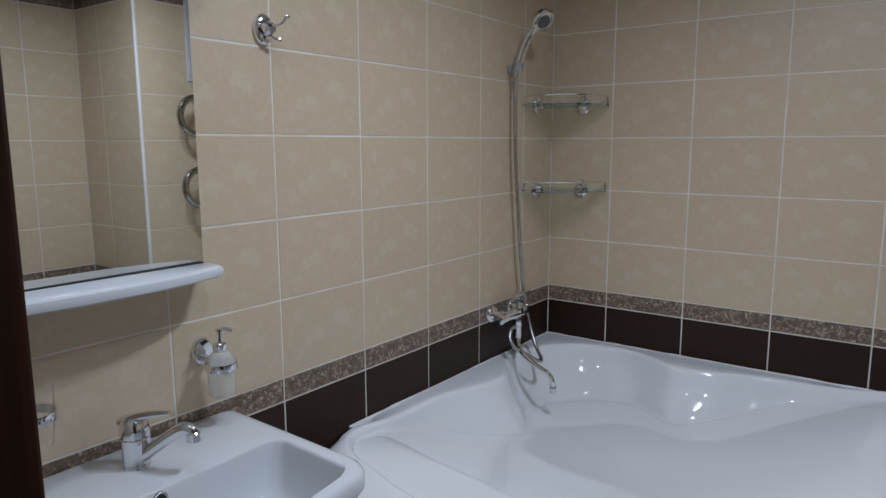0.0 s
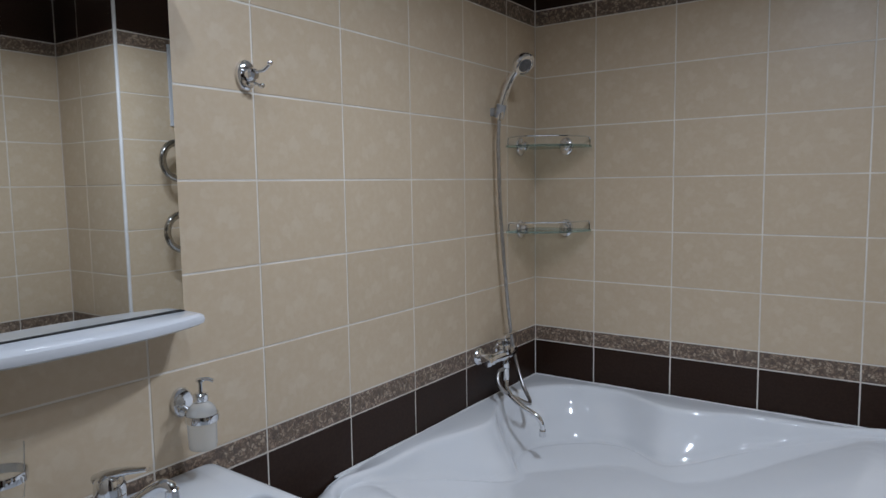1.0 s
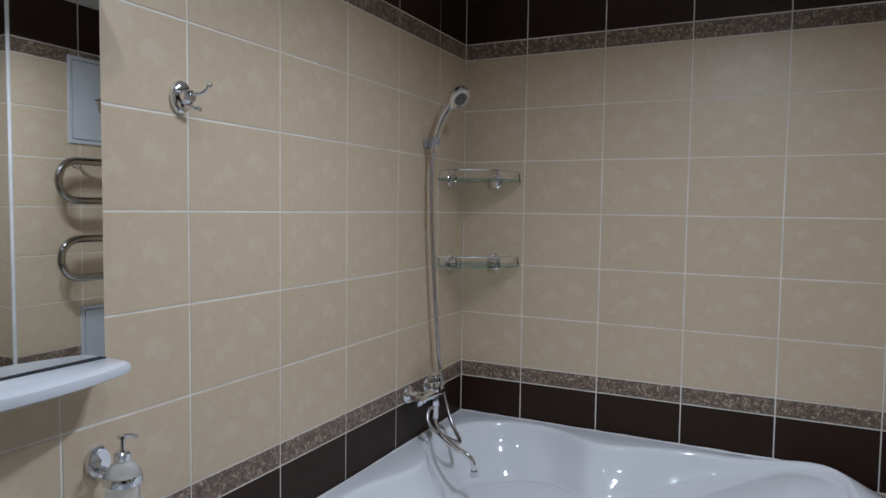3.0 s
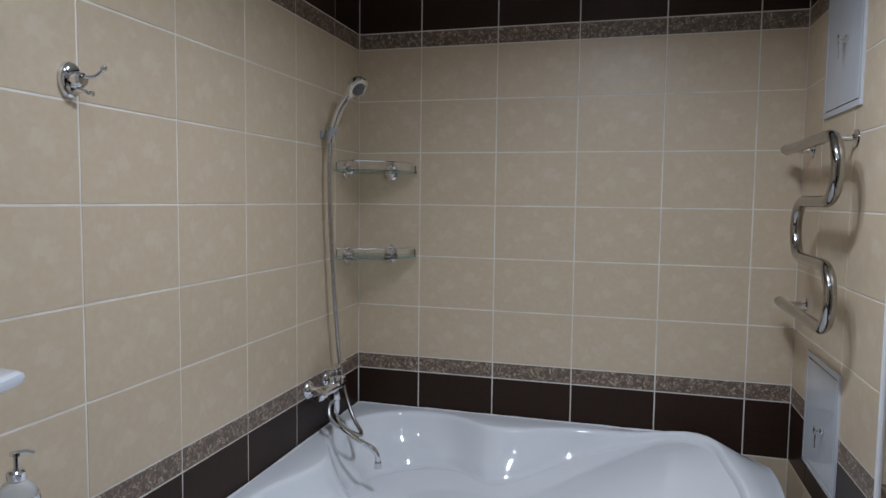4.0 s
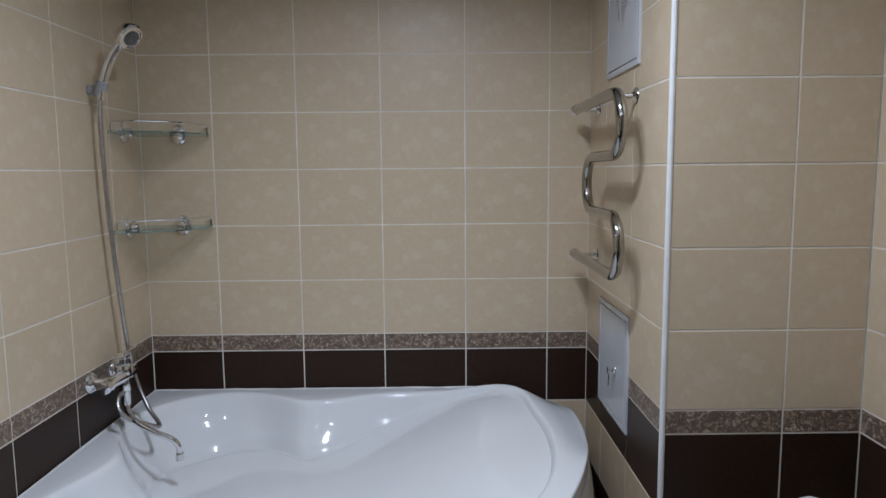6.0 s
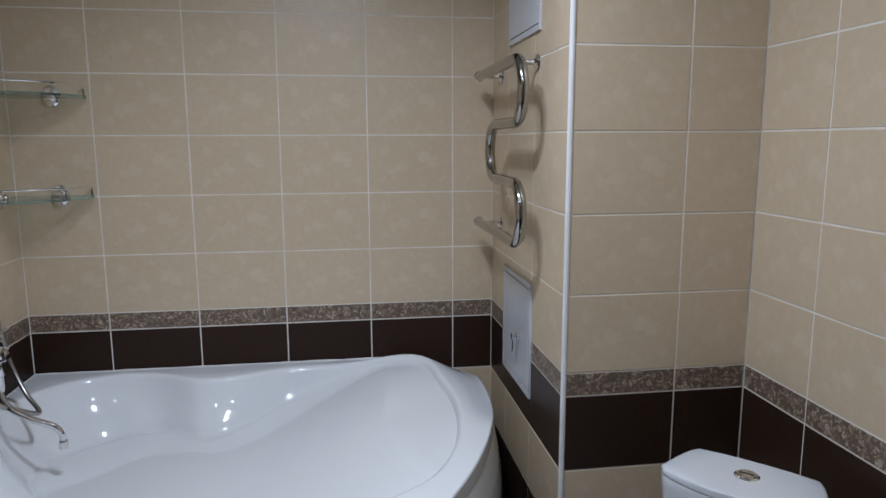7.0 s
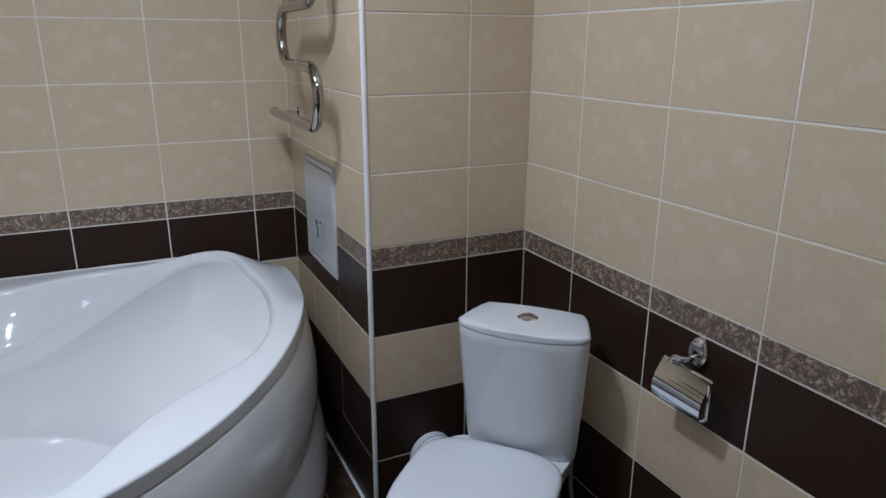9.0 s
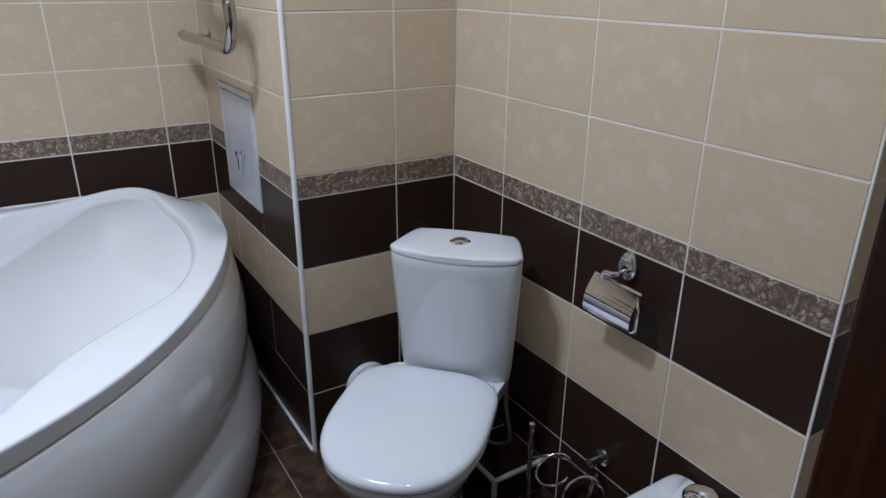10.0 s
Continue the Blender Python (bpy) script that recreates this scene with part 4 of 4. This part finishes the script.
def build_bidet():
    b = thing("bidet", pose(2.112, -1.925, 0, 0, 0, 90), "white ceramic bidet standing against the tiled wall", "bidet")

    def ring(wide, tip, z, back=0.0, n=48, cy=0.2, e1=2.5):
        out = []
        for i in range(n):
            a = 2 * math.pi * i / n
            c, s = math.cos(a), math.sin(a)
            e = 2 / (e1 if s > 0 else 16)
            ry = (tip - cy) if s > 0 else cy - 0.006 - back
            out.append((wide * math.copysign(abs(c) ** e, c), cy + ry * math.copysign(abs(s) ** e, s), 0.925 * z))
        return out

    rings = [ring(0.11, 0.36, 0), ring(0.11, 0.36, 0.1), ring(0.13, 0.43, 0.22), ring(0.165, 0.5, 0.32), ring(0.178, 0.52, 0.37), ring(0.18, 0.522, 0.388), ring(0.174, 0.516, 0.398), ring(0.165, 0.508, 0.4), ring(0.135, 0.48, 0.399, 0.11), ring(0.128, 0.47, 0.39, 0.12), ring(0.11, 0.44, 0.32, 0.13), ring(0.06, 0.36, 0.27, 0.15), ring(0.01, 0.22, 0.265, 0.19)]
    part("bowl", loft(rings), CERAMIC, b, "white ceramic bowl", sharp=50)
    tap = part("tap", lathe([(0.044, 0.3695), (0.046, 0.372), (0.042, 0.378), (0.03, 0.382), (0.03, 0.395), (0.036, 0.4), (0.036, 0.412), (0.029, 0.422), (0.014, 0.428), (0, 0.429)], 28, pose(0.065, 0.075, 0)), CHROME, b, "chrome bidet tap")
    part("tap_spout", tube(smooth_path([(0.065, 0.085, 0.385), (0.065, 0.12, 0.402), (0.065, 0.15, 0.4), (0.065, 0.16, 0.388)], 5), 0.01, 14), CHROME, tap)


build_bidet()


# ---- ceiling lamps ----
# fixtures out of view; the last one only houses the added fill lamp
for lx, ly, _, _ in LAMPS:
    d = thing("ceiling_downlight", pose(lx, ly, CEIL), "round recessed ceiling downlight with chrome rim, lit, out of view", "ceiling light", "ceiling downlights")
    part("rim", lathe([(0.04, -0.001), (0.052, -0.001), (0.05, -0.008), (0.041, -0.01), (0.039, -0.004)], 32), CHROME, d)
    part("lens", lathe([(0.0, -0.024), (0.018, -0.022), (0.032, -0.014), (0.039, -0.003), (0.039, -0.001), (0, -0.001)], 32), GLOW, d, "glowing frosted lens")


# ---- tiles, piece by piece ----
def tile_mesh(w, h, material, name, cache={}):
    key = (round(w, 4), round(h, 4), material.name)
    if key not in cache:
        e, d = 0.0007, 0.006
        bm = bmesh.new()
        back = [bm.verts.new((x, y, -d)) for x, y in ((0, 0), (w, 0), (w, h), (0, h))]
        mid = [bm.verts.new((x, y, -e)) for x, y in ((0, 0), (w, 0), (w, h), (0, h))]
        front = [bm.verts.new((x, y, 0)) for x, y in ((e, e), (w - e, e), (w - e, h - e), (e, h - e))]
        for a, b in ((back, mid), (mid, front)):
            for i in range(4):
                j = (i + 1) % 4
                bm.faces.new((a[i], a[j], b[j], b[i]))
        bm.faces.new(front)
        me = bpy.data.meshes.new(name)
        bm.to_mesh(me)
        bm.free()
        me.materials.append(material)
        cache[key] = me
    return cache[key]


JOINT = 0.0047
rng = random.Random(4)


def tile_wall(parent, origin, along, normal, cols, rows=None, mats=None):
    """Tiles between the joints at cols (metres along the wall) and rows."""
    rows, mats = rows or Z_ROWS, mats or ROW_MATERIALS
    u, nrm = Vector(along), Vector(normal)
    v = nrm.cross(u)
    inv = parent.matrix_world.inverted() if parent.type == "EMPTY" else Matrix.Translation(parent.location).inverted()
    for z0, z1, m in zip(rows, rows[1:], mats):
        for c0, c1 in zip(cols, cols[1:]):
            w, h = c1 - c0 - JOINT, z1 - z0 - JOINT
            if w < 0.01 or h < 0.01:
                continue
            name = "border_tile" if m is BORDER else "tile"
            ob = new(name, tile_mesh(w, h, m, name))
            p = Vector(origin) + u * (c0 + JOINT / 2) + v * (z0 + JOINT / 2) + nrm * rng.uniform(-0.0004, 0.0003)
            ob.parent = parent
            ob.matrix_local = inv @ Matrix(((u.x, v.x, nrm.x, p.x), (u.y, v.y, nrm.y, p.y), (u.z, v.z, nrm.z, p.z), (0, 0, 0, 1)))


def flip(joints, total):
    return [total - j for j in reversed(joints)]


LEFT = [0, 0.2285] + [0.2285 + 0.3 * k for k in range(1, 7)] + [2.3]
tile_wall(wall_left, (0, -2.3, 0), (0, 1, 0), (1, 0, 0), flip(LEFT, 2.3))
tile_wall(wall_back, (0, 0, 0), (1, 0, 0), (0, -1, 0), [0, 0.259, 0.56, 0.862, 1.164, 1.467, BOX_X])
tile_wall(wall_box_side, (BOX_X, 0, 0), (0, -1, 0), (-1, 0, 0), [0, 0.233, 0.535, -BOX_Y])
tile_wall(wall_box_front, (BOX_X, BOX_Y, 0), (1, 0, 0), (0, -1, 0), [0.004, 0.303, RIGHT_X - BOX_X])
tile_wall(wall_right, (RIGHT_X, BOX_Y, 0), (0, -1, 0), (-1, 0, 0), [0, 0.242, 0.543, 0.847, -END_Y + BOX_Y - 0.003])
tile_wall(duct, (DX, DY, 0), (1, 0, 0), (0, -1, 0), [0.01, RIGHT_X - DX], [0, DZ - 0.008], [DARK])
tile_wall(duct, (DX, BOX_Y, 0), (0, -1, 0), (-1, 0, 0), [0, 0.242, BOX_Y - DY - 0.01], [0, DZ - 0.008], [DARK])
tile_wall(duct, (DX, DY, DZ), (1, 0, 0), (0, 0, 1), [0.01, RIGHT_X - DX], [0.01, 0.19, 0.4895], [DARK, DARK])
tile_wall(wall_right, (RIGHT_X, END_Y, 0), (1, 0, 0), (0, -1, 0), [0.004, 0.303, 0.345])
XS = [-0.001, 0.178, 0.511, 0.844, 1.177, 1.51, 1.843, 2.176, 2.46]
YS = [0.0, 0.108, 0.442, 0.775, 1.108, 1.441, 1.774, 2.107, 2.3]
tile_wall(floor, (0, -2.3, 0), (1, 0, 0), (0, 0, 1), XS, flip(YS, 2.3), [FLOOR_TILE] * 8)
